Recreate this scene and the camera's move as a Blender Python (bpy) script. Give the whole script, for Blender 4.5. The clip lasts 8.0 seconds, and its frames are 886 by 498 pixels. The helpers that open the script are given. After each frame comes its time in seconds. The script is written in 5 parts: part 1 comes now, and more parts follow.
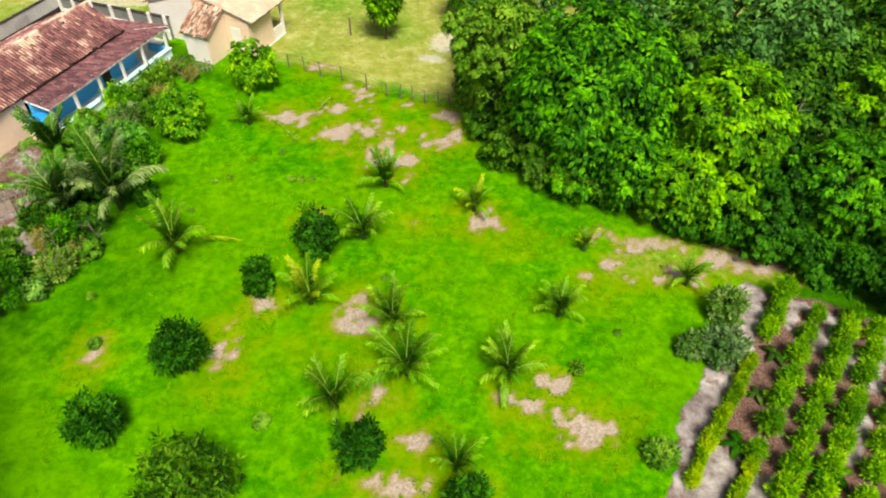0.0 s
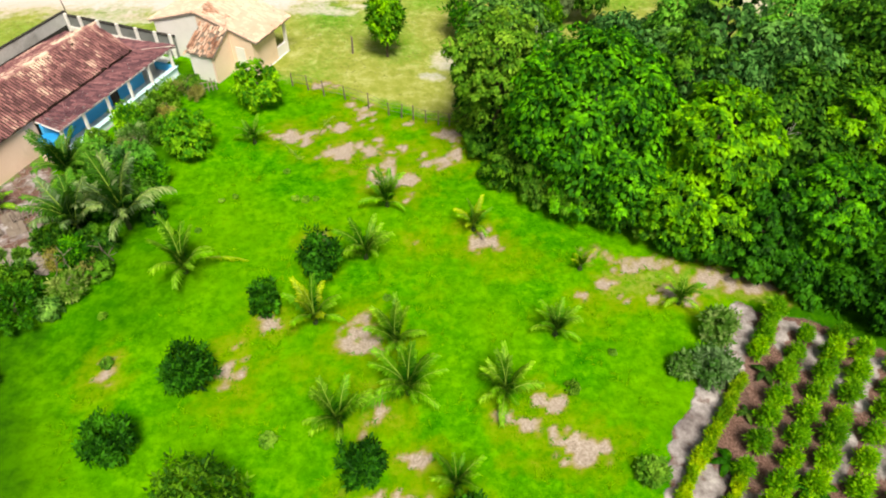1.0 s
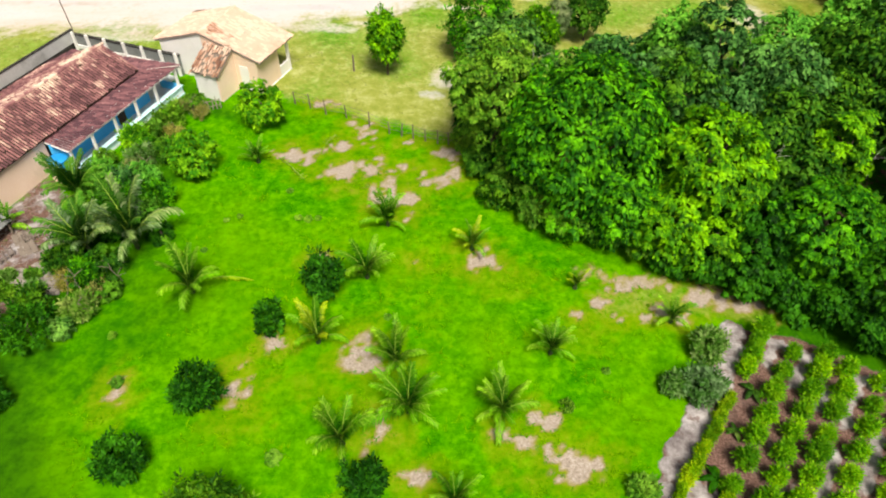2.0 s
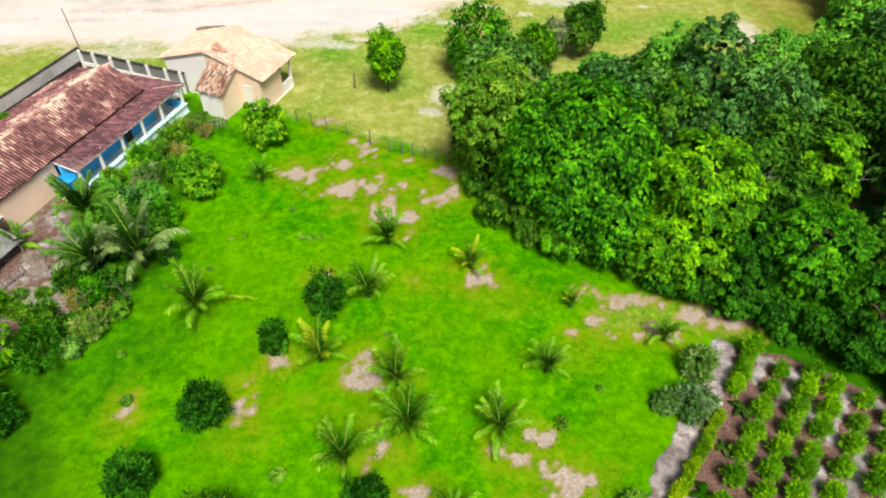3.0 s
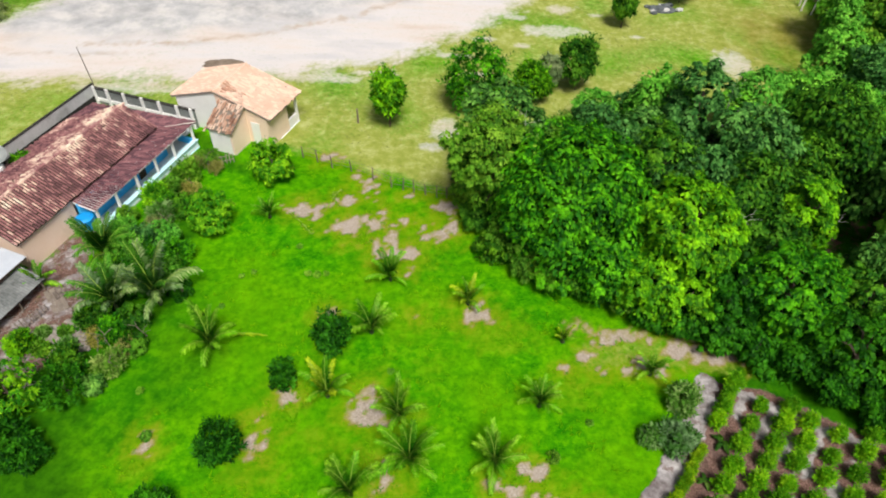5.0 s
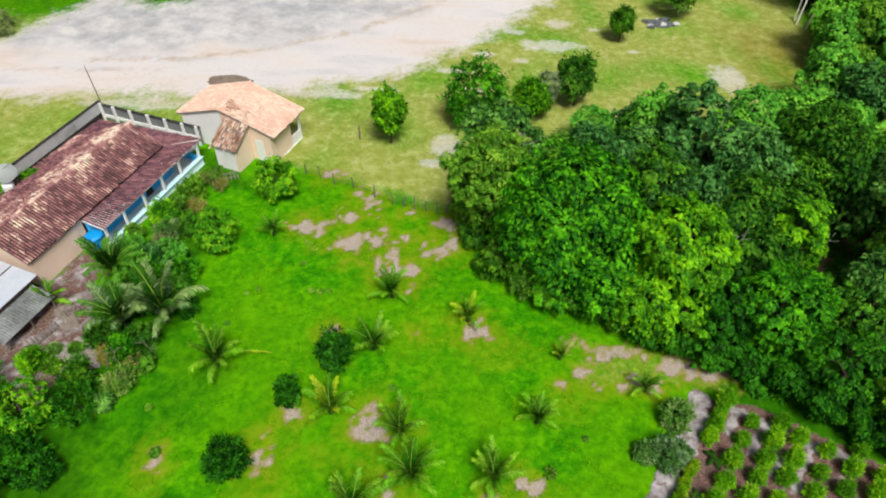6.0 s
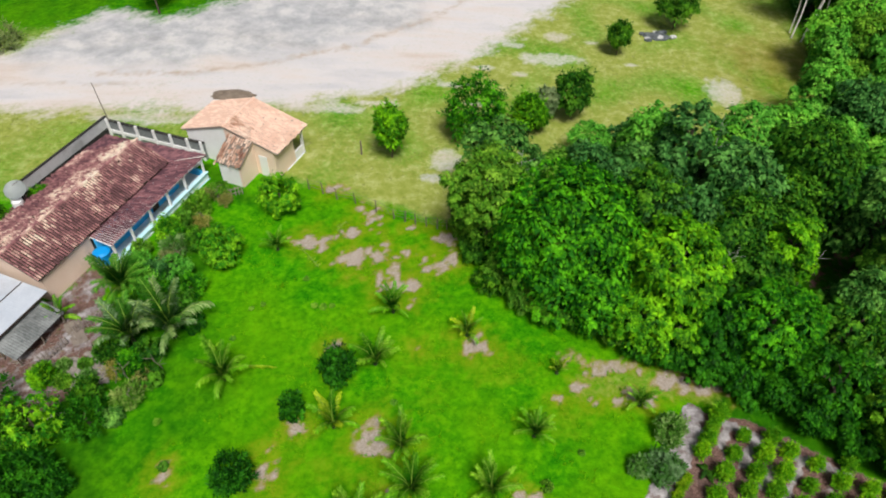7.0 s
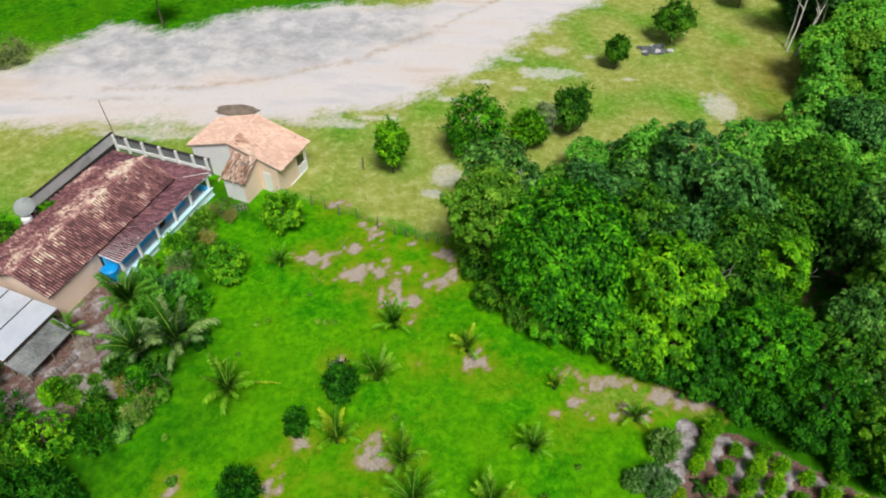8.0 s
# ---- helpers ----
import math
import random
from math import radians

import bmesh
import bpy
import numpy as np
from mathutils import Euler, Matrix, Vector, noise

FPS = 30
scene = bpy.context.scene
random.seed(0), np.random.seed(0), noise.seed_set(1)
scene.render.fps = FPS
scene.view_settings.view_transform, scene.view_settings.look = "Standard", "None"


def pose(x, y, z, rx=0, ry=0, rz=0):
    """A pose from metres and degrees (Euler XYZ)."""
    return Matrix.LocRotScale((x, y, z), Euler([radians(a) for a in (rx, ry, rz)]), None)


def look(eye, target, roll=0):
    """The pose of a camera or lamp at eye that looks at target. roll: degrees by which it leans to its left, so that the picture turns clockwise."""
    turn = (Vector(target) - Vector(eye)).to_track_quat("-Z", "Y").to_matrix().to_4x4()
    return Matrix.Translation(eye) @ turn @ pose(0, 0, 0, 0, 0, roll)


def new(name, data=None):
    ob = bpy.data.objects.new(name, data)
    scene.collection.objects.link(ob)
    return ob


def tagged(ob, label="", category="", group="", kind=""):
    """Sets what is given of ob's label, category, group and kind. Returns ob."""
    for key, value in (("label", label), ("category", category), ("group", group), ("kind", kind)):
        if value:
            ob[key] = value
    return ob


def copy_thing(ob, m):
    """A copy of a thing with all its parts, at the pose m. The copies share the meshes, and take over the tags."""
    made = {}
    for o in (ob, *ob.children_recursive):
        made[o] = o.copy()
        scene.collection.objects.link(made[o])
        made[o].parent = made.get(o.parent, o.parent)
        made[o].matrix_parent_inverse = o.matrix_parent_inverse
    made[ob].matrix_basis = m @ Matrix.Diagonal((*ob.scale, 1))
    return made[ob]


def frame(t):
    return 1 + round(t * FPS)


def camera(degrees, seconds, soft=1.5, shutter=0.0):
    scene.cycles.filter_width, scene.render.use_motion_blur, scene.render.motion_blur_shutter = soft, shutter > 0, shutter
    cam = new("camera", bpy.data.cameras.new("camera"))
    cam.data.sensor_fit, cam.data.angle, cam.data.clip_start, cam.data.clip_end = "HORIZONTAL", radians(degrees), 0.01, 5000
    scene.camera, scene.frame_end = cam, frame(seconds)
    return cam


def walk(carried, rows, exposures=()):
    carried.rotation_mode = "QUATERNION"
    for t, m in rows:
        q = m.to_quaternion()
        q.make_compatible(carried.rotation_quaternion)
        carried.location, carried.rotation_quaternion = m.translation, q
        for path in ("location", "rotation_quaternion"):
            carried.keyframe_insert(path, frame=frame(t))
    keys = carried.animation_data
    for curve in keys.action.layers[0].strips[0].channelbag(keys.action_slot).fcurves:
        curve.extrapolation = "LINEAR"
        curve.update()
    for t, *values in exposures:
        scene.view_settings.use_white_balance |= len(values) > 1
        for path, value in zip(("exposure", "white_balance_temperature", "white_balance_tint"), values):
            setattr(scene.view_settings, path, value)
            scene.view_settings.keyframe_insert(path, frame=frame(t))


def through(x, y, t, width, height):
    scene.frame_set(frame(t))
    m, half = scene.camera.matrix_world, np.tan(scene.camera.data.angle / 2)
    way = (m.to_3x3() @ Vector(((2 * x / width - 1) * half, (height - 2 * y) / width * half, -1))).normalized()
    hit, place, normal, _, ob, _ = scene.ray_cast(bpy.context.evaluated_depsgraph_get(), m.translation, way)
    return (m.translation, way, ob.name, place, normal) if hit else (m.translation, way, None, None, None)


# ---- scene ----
cam = camera(65.69, 8.0, soft=2.0)
# seconds, eye, tilt, roll, yaw
ROWS = [
    (0, -0.007, 0.002, 25.000, -44.216, -0.110, 0.063),
    (0.5, -0.023, 0.005, 25.742, -44.239, -0.064, 0.030),
    (1, -0.037, -0.002, 26.515, -44.243, -0.031, 0.022),
    (1.5, -0.029, -0.016, 27.297, -44.250, 0.008, -0.007),
    (3, 0.055, -0.048, 29.656, -44.277, 0.038, -0.032),
    (3.5, 0.074, -0.045, 30.467, -44.296, 0.051, -0.030),
    (4, 0.092, -0.028, 31.303, -44.263, 0.055, -0.017),
    (4.5, 0.096, -0.023, 32.122, -44.274, 0.052, -0.023),
    (6, 0.094, -0.002, 34.548, -44.251, 0.054, 0.007),
    (6.5, 0.095, -0.019, 35.347, -44.228, 0.046, 0.017),
    (7, 0.093, -0.011, 36.104, -44.253, 0.055, 0.010),
    (7.5, 0.085, -0.006, 36.907, -44.242, 0.053, 0.028),
    (8, 0.075, 0.018, 37.721, -44.219, 0.047, 0.033),
]
# seconds, stops, kelvin, tint
EXPOSURES = [(0, 0.45, 7450, 10), (1.5, 0.44, 7200, 10), (4.5, 0.24, 6550, 10), (8, -0.06, 6250, 10)]
walk(cam, [(t, pose(x, y, z, 90 + tilt, 0, yaw) @ pose(0, 0, 0, 0, 0, roll)) for t, x, y, z, tilt, roll, yaw in ROWS], EXPOSURES)


# ---- world and light ----
world = bpy.data.worlds.new("sky")
scene.world = world
world.use_nodes = True
wt = world.node_tree
sky = wt.nodes.new("ShaderNodeTexSky")
sky.sky_type = "NISHITA"
sky.sun_disc = False
sky.sun_elevation = radians(58.4)
sky.sun_rotation = radians(163)
sky.air_density, sky.dust_density, sky.ozone_density = 1.0, 7.0, 0.6
wt.nodes["Background"].inputs["Strength"].default_value = 0.052
wt.links.new(sky.outputs["Color"], wt.nodes["Background"].inputs["Color"])
sun = new("sun", bpy.data.lights.new("sun", "SUN"))
sun.data.energy, sun.data.angle, sun.data.color = 3.6, radians(18), (1.0, 0.95, 0.87)
sun.matrix_world = look((14, -47, 80), (0, 0, 0))


# ---- small helpers ----
def height(x, y):
    """The lie of the land: it falls gently towards the wood."""
    return -0.0584 * 22 * np.tanh(np.asarray(x, float) / 22)


def gz(x, y):
    return float(height(x, y))


def part(name, geometry, material, parent=None, label=""):
    """A mesh object from a bmesh or from (vertices, faces), under its thing."""
    me = bpy.data.meshes.new(name)
    if isinstance(geometry, tuple):
        me.from_pydata(geometry[0], [], geometry[1])
    else:
        geometry.to_mesh(me)
        geometry.free()
    for m in material if isinstance(material, (list, tuple)) else [material]:
        me.materials.append(m)
    me.update()
    ob = new(name, me)
    ob.parent = parent
    return tagged(ob, label)


def thing(name, place, label, category, group="", kind="", turn=0.0):
    ob = new(name)
    ob.empty_display_size = 0.2
    ob.matrix_world = pose(*place, 0, 0, turn)
    return tagged(ob, label, category, group, kind)


def block(bm, lo, hi, bevel=0.0):
    """An upright box between two corners, with worn edges."""
    m = Matrix.Translation([(a + b) / 2 for a, b in zip(lo, hi)]) @ Matrix.Diagonal([b - a for a, b in zip(lo, hi)] + [1])
    made = bmesh.ops.create_cube(bm, size=1, matrix=m)["verts"]
    if bevel:
        edges = list({e for v in made for e in v.link_edges})
        bmesh.ops.bevel(bm, geom=edges, offset=bevel, segments=1, affect="EDGES")
    return bm


def box(lo, hi, bevel=0.0):
    return block(bmesh.new(), lo, hi, bevel)


def tube(bm, path, radii, sides=7):
    """A tapered limb along a path."""
    rings = []
    for i, p in enumerate(path):
        ahead = Vector(path[min(i + 1, len(path) - 1)]) - Vector(path[max(i - 1, 0)])
        q = ahead.to_track_quat("Z", "Y")
        rings.append([bm.verts.new(Vector(p) + q @ Vector((math.cos(a) * radii[i], math.sin(a) * radii[i], 0)))
                      for a in (2 * math.pi * k / sides for k in range(sides))])
    for low, high in zip(rings, rings[1:]):
        for k in range(sides):
            bm.faces.new((low[k], low[(k + 1) % sides], high[(k + 1) % sides], high[k]))
    bm.faces.new(rings[-1]), bm.faces.new(rings[0][::-1])
    return bm


# ---- materials ----
def blank(name):
    m = bpy.data.materials.new(name)
    m.use_nodes = True
    m.node_tree.nodes.clear()
    return m, m.node_tree


def place_of(t):
    return t.nodes.new("ShaderNodeNewGeometry").outputs["Position"]


def island(t):
    return t.nodes.new("ShaderNodeNewGeometry").outputs["Random Per Island"]


def chance(t):
    return t.nodes.new("ShaderNodeObjectInfo").outputs["Random"]


def grain(t, scale, detail=4.0, vector=None, rough=0.55):
    n = t.nodes.new("ShaderNodeTexNoise")
    n.inputs["Scale"].default_value, n.inputs["Detail"].default_value, n.inputs["Roughness"].default_value = scale, detail, rough
    t.links.new(vector or place_of(t), n.inputs["Vector"])
    return n.outputs["Fac"]


def ramp(t, fac, *stops):
    n = t.nodes.new("ShaderNodeValToRGB")
    e = n.color_ramp.elements
    while len(e) < len(stops):
        e.new(0.5)
    for one, (at, c) in zip(e, stops):
        one.position, one.color = at, (*c, 1) if len(c) == 3 else c
    t.links.new(fac, n.inputs["Fac"])
    return n.outputs["Color"]


def step(t, fac, low, high):
    n = t.nodes.new("ShaderNodeMapRange")
    n.inputs["From Min"].default_value, n.inputs["From Max"].default_value = low, high
    t.links.new(fac, n.inputs["Value"])
    return n.outputs["Result"]


def put(t, value, socket):
    if isinstance(value, bpy.types.NodeSocket):
        t.links.new(value, socket)
    elif isinstance(value, tuple):
        socket.default_value = (*value, 1)
    else:
        socket.default_value = value


def blend(t, fac, a, b, how="MIX"):
    n = t.nodes.new("ShaderNodeMix")
    n.data_type, n.blend_type = "RGBA", how
    put(t, fac, n.inputs[0]), put(t, a, n.inputs[6]), put(t, b, n.inputs[7])
    return n.outputs[2]


def sums(t, how, a, b):
    n = t.nodes.new("ShaderNodeMath")
    n.operation = how
    put(t, a, n.inputs[0]), put(t, b, n.inputs[1])
    return n.outputs[0]


def attribute(t, name):
    n = t.nodes.new("ShaderNodeAttribute")
    n.attribute_name = name
    return n.outputs["Fac"]


def surface(t, colour, rough=0.85, relief=None, depth=0.05, strength=0.6, metal=0.0, gloss=0.4):
    p, out = t.nodes.new("ShaderNodeBsdfPrincipled"), t.nodes.new("ShaderNodeOutputMaterial")
    put(t, colour, p.inputs["Base Color"]), put(t, rough, p.inputs["Roughness"])
    p.inputs["Metallic"].default_value, p.inputs["Specular IOR Level"].default_value = metal, gloss
    if relief is not None:
        b = t.nodes.new("ShaderNodeBump")
        b.inputs["Distance"].default_value, b.inputs["Strength"].default_value = depth, strength
        t.links.new(relief, b.inputs["Height"]), t.links.new(b.outputs["Normal"], p.inputs["Normal"])
    t.links.new(p.outputs[0], out.inputs["Surface"])
    return p, out


def leafy(name, dark, mid, light, through=0.14, rough=0.6, gloss=0.07, vary=1.0):
    """Leaves: each one has its own tone, each plant its own tint, and light passes through."""
    m, t = blank(name)
    own = blend(t, 0.55, ramp(t, island(t), (0.0, dark), (0.5, mid), (1.0, light)), ramp(t, grain(t, 0.9, 3), (0.36, dark), (0.52, mid), (0.66, light)))
    tint = ramp(t, chance(t), (0.0, (0.6, 0.7, 0.9)), (0.5, (1, 1, 1)), (1.0, (1.3, 1.12, 0.8)))
    own = blend(t, vary, own, tint, "MULTIPLY")
    p, out = surface(t, own, rough, gloss=gloss)
    back = t.nodes.new("ShaderNodeBsdfTranslucent")
    t.links.new(blend(t, 1.0, own, (1.15, 1.2, 0.6), "MULTIPLY"), back.inputs["Color"])
    mix = t.nodes.new("ShaderNodeMixShader")
    mix.inputs[0].default_value = through
    t.links.new(p.outputs[0], mix.inputs[1]), t.links.new(back.outputs[0], mix.inputs[2])
    t.links.new(mix.outputs[0], out.inputs["Surface"])
    return m


LEAF_BRIGHT = leafy("bright_leaf", (0.001, 0.018, 0.001), (0.017, 0.145, 0.003), (0.155, 0.58, 0.006), 0.05, vary=0.2)
LEAF_LIME = leafy("lime_leaf", (0.003, 0.03, 0.001), (0.046, 0.225, 0.003), (0.27, 0.66, 0.006), 0.05, vary=0.25)
LEAF_OLIVE = leafy("olive_leaf", (0.011, 0.055, 0.003), (0.075, 0.25, 0.012), (0.25, 0.5, 0.04), 0.08, vary=0.6)
LEAF_FRESH = leafy("fresh_leaf", (0.01, 0.08, 0.004), (0.09, 0.38, 0.024), (0.31, 0.74, 0.07), 0.08, vary=0.7)
LEAF_FRUIT = leafy("fruit_tree_leaf", (0.01, 0.09, 0.003), (0.045, 0.26, 0.005), (0.32, 0.68, 0.012), 0.1, vary=0.4)
LEAF_MID = leafy("mid_leaf", (0.002, 0.018, 0.001), (0.02, 0.115, 0.005), (0.15, 0.4, 0.016), 0.08, vary=0.7)
LEAF_DARK = leafy("wood_leaf", (0.003, 0.022, 0.003), (0.034, 0.15, 0.024), (0.19, 0.48, 0.09), 0.08)
LEAF_CITRUS = leafy("citrus_leaf", (0.002, 0.02, 0.001), (0.01, 0.085, 0.003), (0.065, 0.31, 0.008), 0.1, 0.55, 0.06, 0.5)
LEAF_CROP = leafy("crop_leaf", (0.035, 0.19, 0.003), (0.12, 0.39, 0.005), (0.38, 0.7, 0.012), 0.3)
LEAF_HEDGE = leafy("yellow_hedge_leaf", (0.05, 0.19, 0.003), (0.18, 0.42, 0.005), (0.55, 0.7, 0.015), 0.35)
LEAF_DUSTY = leafy("dusty_leaf", (0.035, 0.13, 0.012), (0.1, 0.27, 0.03), (0.36, 0.5, 0.2), 0.3)
LEAF_GREY = leafy("grey_leaf", (0.05, 0.11, 0.04), (0.12, 0.2, 0.08), (0.26, 0.34, 0.18))
GRASS = leafy("grass_blade", (0.042, 0.24, 0.001), (0.08, 0.31, 0.001), (0.145, 0.385, 0.002), 0.5, 0.9, 0.02)

GRASS_TALL = leafy("tall_grass_blade", (0.09, 0.3, 0.002), (0.16, 0.42, 0.003), (0.26, 0.52, 0.004), 0.5, 0.9, 0.02)


def feather(name, dark, mid, light, tip):
    """Palm fronds: dark at the heart, paler towards the tip, some leaflets yellowing."""
    m, t = blank(name)
    own = ramp(t, island(t), (0.0, dark), (0.5, mid), (1.0, light))
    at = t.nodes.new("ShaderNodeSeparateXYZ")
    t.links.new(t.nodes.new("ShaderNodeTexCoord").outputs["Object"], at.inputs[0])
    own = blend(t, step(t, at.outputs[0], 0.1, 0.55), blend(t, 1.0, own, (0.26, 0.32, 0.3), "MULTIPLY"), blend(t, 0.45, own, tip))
    own = blend(t, 1.0, own, ramp(t, chance(t), (0.0, (0.7, 0.8, 0.8)), (0.5, (1, 1, 1)), (1.0, (1.2, 1.1, 0.9))), "MULTIPLY")
    p, out = surface(t, own, 0.5, gloss=0.14)
    back = t.nodes.new("ShaderNodeBsdfTranslucent")
    t.links.new(own, back.inputs["Color"])
    mix = t.nodes.new("ShaderNodeMixShader")
    mix.inputs[0].default_value = 0.2
    t.links.new(p.outputs[0], mix.inputs[1]), t.links.new(back.outputs[0], mix.inputs[2])
    t.links.new(mix.outputs[0], out.inputs["Surface"])
    return m


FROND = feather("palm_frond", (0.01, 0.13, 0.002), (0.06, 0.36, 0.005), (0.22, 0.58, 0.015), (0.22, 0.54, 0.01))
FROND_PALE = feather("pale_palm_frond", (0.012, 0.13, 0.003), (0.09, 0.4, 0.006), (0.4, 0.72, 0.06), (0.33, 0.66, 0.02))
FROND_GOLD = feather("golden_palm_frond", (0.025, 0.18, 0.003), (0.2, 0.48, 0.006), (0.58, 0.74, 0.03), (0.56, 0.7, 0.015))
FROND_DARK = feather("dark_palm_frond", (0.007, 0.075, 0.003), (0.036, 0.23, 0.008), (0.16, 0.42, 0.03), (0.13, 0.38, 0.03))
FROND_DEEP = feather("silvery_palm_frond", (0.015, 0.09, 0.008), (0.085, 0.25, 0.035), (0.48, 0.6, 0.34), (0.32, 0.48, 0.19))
STRAW = leafy("dry_blade", (0.12, 0.13, 0.03), (0.26, 0.29, 0.07), (0.42, 0.43, 0.16), 0.3, 0.7, 0.1)


def plain(name, low, high, scale=3.0, rough=0.85, depth=0.02, metal=0.0, gloss=0.4, stain=None, amount=0.5):
    """A surface in two tones with fine grain, relief and, where given, blotches of dirt."""
    m, t = blank(name)
    fine = grain(t, scale * 9, 6)
    c = blend(t, 0.35, ramp(t, grain(t, scale, 5), (0.3, low), (0.7, high)), ramp(t, fine, (0.3, low), (0.7, high)))
    if stain:
        c = blend(t, sums(t, "MULTIPLY", step(t, grain(t, scale * 0.35, 7, rough=0.65), 0.5, 0.66), amount), c, stain)
    surface(t, c, rough, fine, depth, 0.5, metal, gloss)
    return m


RIB = plain("palm_rib", (0.14, 0.28, 0.02), (0.34, 0.5, 0.06), 4, 0.6, 0.005)
BARK = plain("bark", (0.05, 0.038, 0.025), (0.13, 0.105, 0.075), 4, 0.9, 0.04)
HEART = plain("palm_heart", (0.012, 0.03, 0.006), (0.04, 0.075, 0.012), 6, 0.9, 0.02)
BARK_PALE = plain("pale_bark", (0.5, 0.48, 0.44), (0.75, 0.73, 0.69), 4, 0.85, 0.03)
BARK_GREY = plain("grey_dead_bark", (0.3, 0.29, 0.27), (0.52, 0.5, 0.47), 4, 0.85, 0.02)
POST_WOOD = plain("weathered_wood", (0.1, 0.08, 0.06), (0.25, 0.21, 0.17), 6, 0.9, 0.02)
GREY_WOOD = plain("silvered_plank", (0.16, 0.13, 0.115), (0.36, 0.31, 0.28), 6, 0.9, 0.02)
WHITE_WALL = plain("white_limewash", (0.8, 0.8, 0.8), (0.88, 0.88, 0.88), 1.2, 0.9, 0.01, stain=(0.6, 0.56, 0.5), amount=0.15)
PALE_BLUE = plain("pale_blue_paint", (0.46, 0.76, 0.86), (0.62, 0.86, 0.93), 1.5, 0.8, 0.01, stain=(0.4, 0.45, 0.45), amount=0.25)
BLUE_WALL = plain("blue_paint", (0.04, 0.47, 0.97), (0.07, 0.55, 0.99), 1.0, 0.7, 0.008)
SALMON_WALL = plain("salmon_plaster", (0.82, 0.62, 0.49), (0.89, 0.71, 0.59), 0.9, 0.9, 0.015, stain=(0.42, 0.29, 0.22), amount=0.3)
BOARD = plain("tan_board", (0.15, 0.12, 0.1), (0.29, 0.25, 0.21), 3, 0.9, 0.01)
PANEL_WALL = plain("dark_grey_panel", (0.13, 0.15, 0.15), (0.26, 0.28, 0.28), 1.2, 0.85, 0.015)
GREY_WALL = plain("grey_render", (0.42, 0.44, 0.45), (0.62, 0.64, 0.65), 0.8, 0.9, 0.02, stain=(0.1, 0.1, 0.09), amount=0.6)
MOULD = plain("mouldy_cap", (0.012, 0.012, 0.011), (0.05, 0.048, 0.044), 2.0, 0.95, 0.03)
CEMENT = plain("cement_floor", (0.6, 0.68, 0.72), (0.72, 0.78, 0.8), 1.0, 0.85, 0.01, stain=(0.12, 0.11, 0.1))
FLOOR_TILE = plain("beige_floor", (0.6, 0.58, 0.52), (0.76, 0.74, 0.68), 1.0, 0.7, 0.006, stain=(0.35, 0.3, 0.25), amount=0.3)
DARK_WOOD = plain("dark_beam", (0.03, 0.02, 0.015), (0.08, 0.055, 0.04), 5, 0.9, 0.02)
TANK_BLUE = plain("blue_plastic", (0.005, 0.27, 0.72), (0.01, 0.36, 0.82), 1.0, 0.4, 0.002, gloss=0.5)
GALVANISED = plain("galvanised_sheet", (0.5, 0.56, 0.64), (0.66, 0.71, 0.78), 0.7, 0.5, 0.004, 0.15, stain=(0.36, 0.33, 0.33), amount=0.4)
FIBRE_SHEET = plain("fibre_cement", (0.07, 0.08, 0.08), (0.36, 0.38, 0.38), 0.6, 0.9, 0.01, stain=(0.03, 0.034, 0.034), amount=0.95)
DISH_GREY = plain("dish_mesh", (0.45, 0.5, 0.5), (0.6, 0.64, 0.64), 2.0, 0.6, 0.003, 0.2)
PLASTIC_WHITE = plain("white_plastic", (0.75, 0.77, 0.78), (0.82, 0.83, 0.84), 2.0, 0.5, 0.002)
WIRE = plain("rusty_wire", (0.12, 0.09, 0.07), (0.3, 0.26, 0.23), 9, 0.7, 0.002, 0.6)
SOIL_CLOD = plain("earth_clod", (0.15, 0.13, 0.115), (0.38, 0.35, 0.32), 3, 0.95, 0.03)
STONE = plain("pale_rubble", (0.35, 0.36, 0.36), (0.68, 0.69, 0.68), 2, 0.9, 0.03)
SACK = plain("dark_rubble", (0.04, 0.05, 0.055), (0.16, 0.18, 0.19), 2, 0.9, 0.03)
HEAP = plain("brown_heap", (0.13, 0.1, 0.075), (0.28, 0.23, 0.18), 2, 0.95, 0.05)


def tile_clay(name, dark, mid, pale, share, field=None):
    """Fired clay tiles: tile by tile tones, pale fields where the lichen has gone."""
    m, t = blank(name)
    own = island(t)
    where = step(t, grain(t, 0.55, 5, rough=0.6), 0.5 - share, 0.72 - share)
    if field:
        at = t.nodes.new("ShaderNodeSeparateXYZ")
        t.links.new(t.nodes.new("ShaderNodeTexCoord").outputs["Object"], at.inputs[0])
        off = sums(t, "ABSOLUTE", sums(t, "SUBTRACT", at.outputs[0], field[0]), 0.0)
        where = sums(t, "ADD", sums(t, "MULTIPLY", where, 0.75), sums(t, "MULTIPLY", step(t, off, field[1], 0.3), sums(t, "MULTIPLY", step(t, grain(t, 0.9, 6, rough=0.65), 0.3, 0.62), 0.85)))
    pick = sums(t, "ADD", sums(t, "MULTIPLY", own, 0.5), sums(t, "MULTIPLY", where, 0.62))
    c = ramp(t, pick, (0.1, dark), (0.55, mid), (0.85, pale), (1.0, tuple(min(1, 1.25 * v) for v in pale)))
    c = blend(t, sums(t, "MULTIPLY", grain(t, 14, 5), 0.45), c, dark)
    surface(t, c, 0.85, grain(t, 40, 4), 0.01, 0.5)
    return m


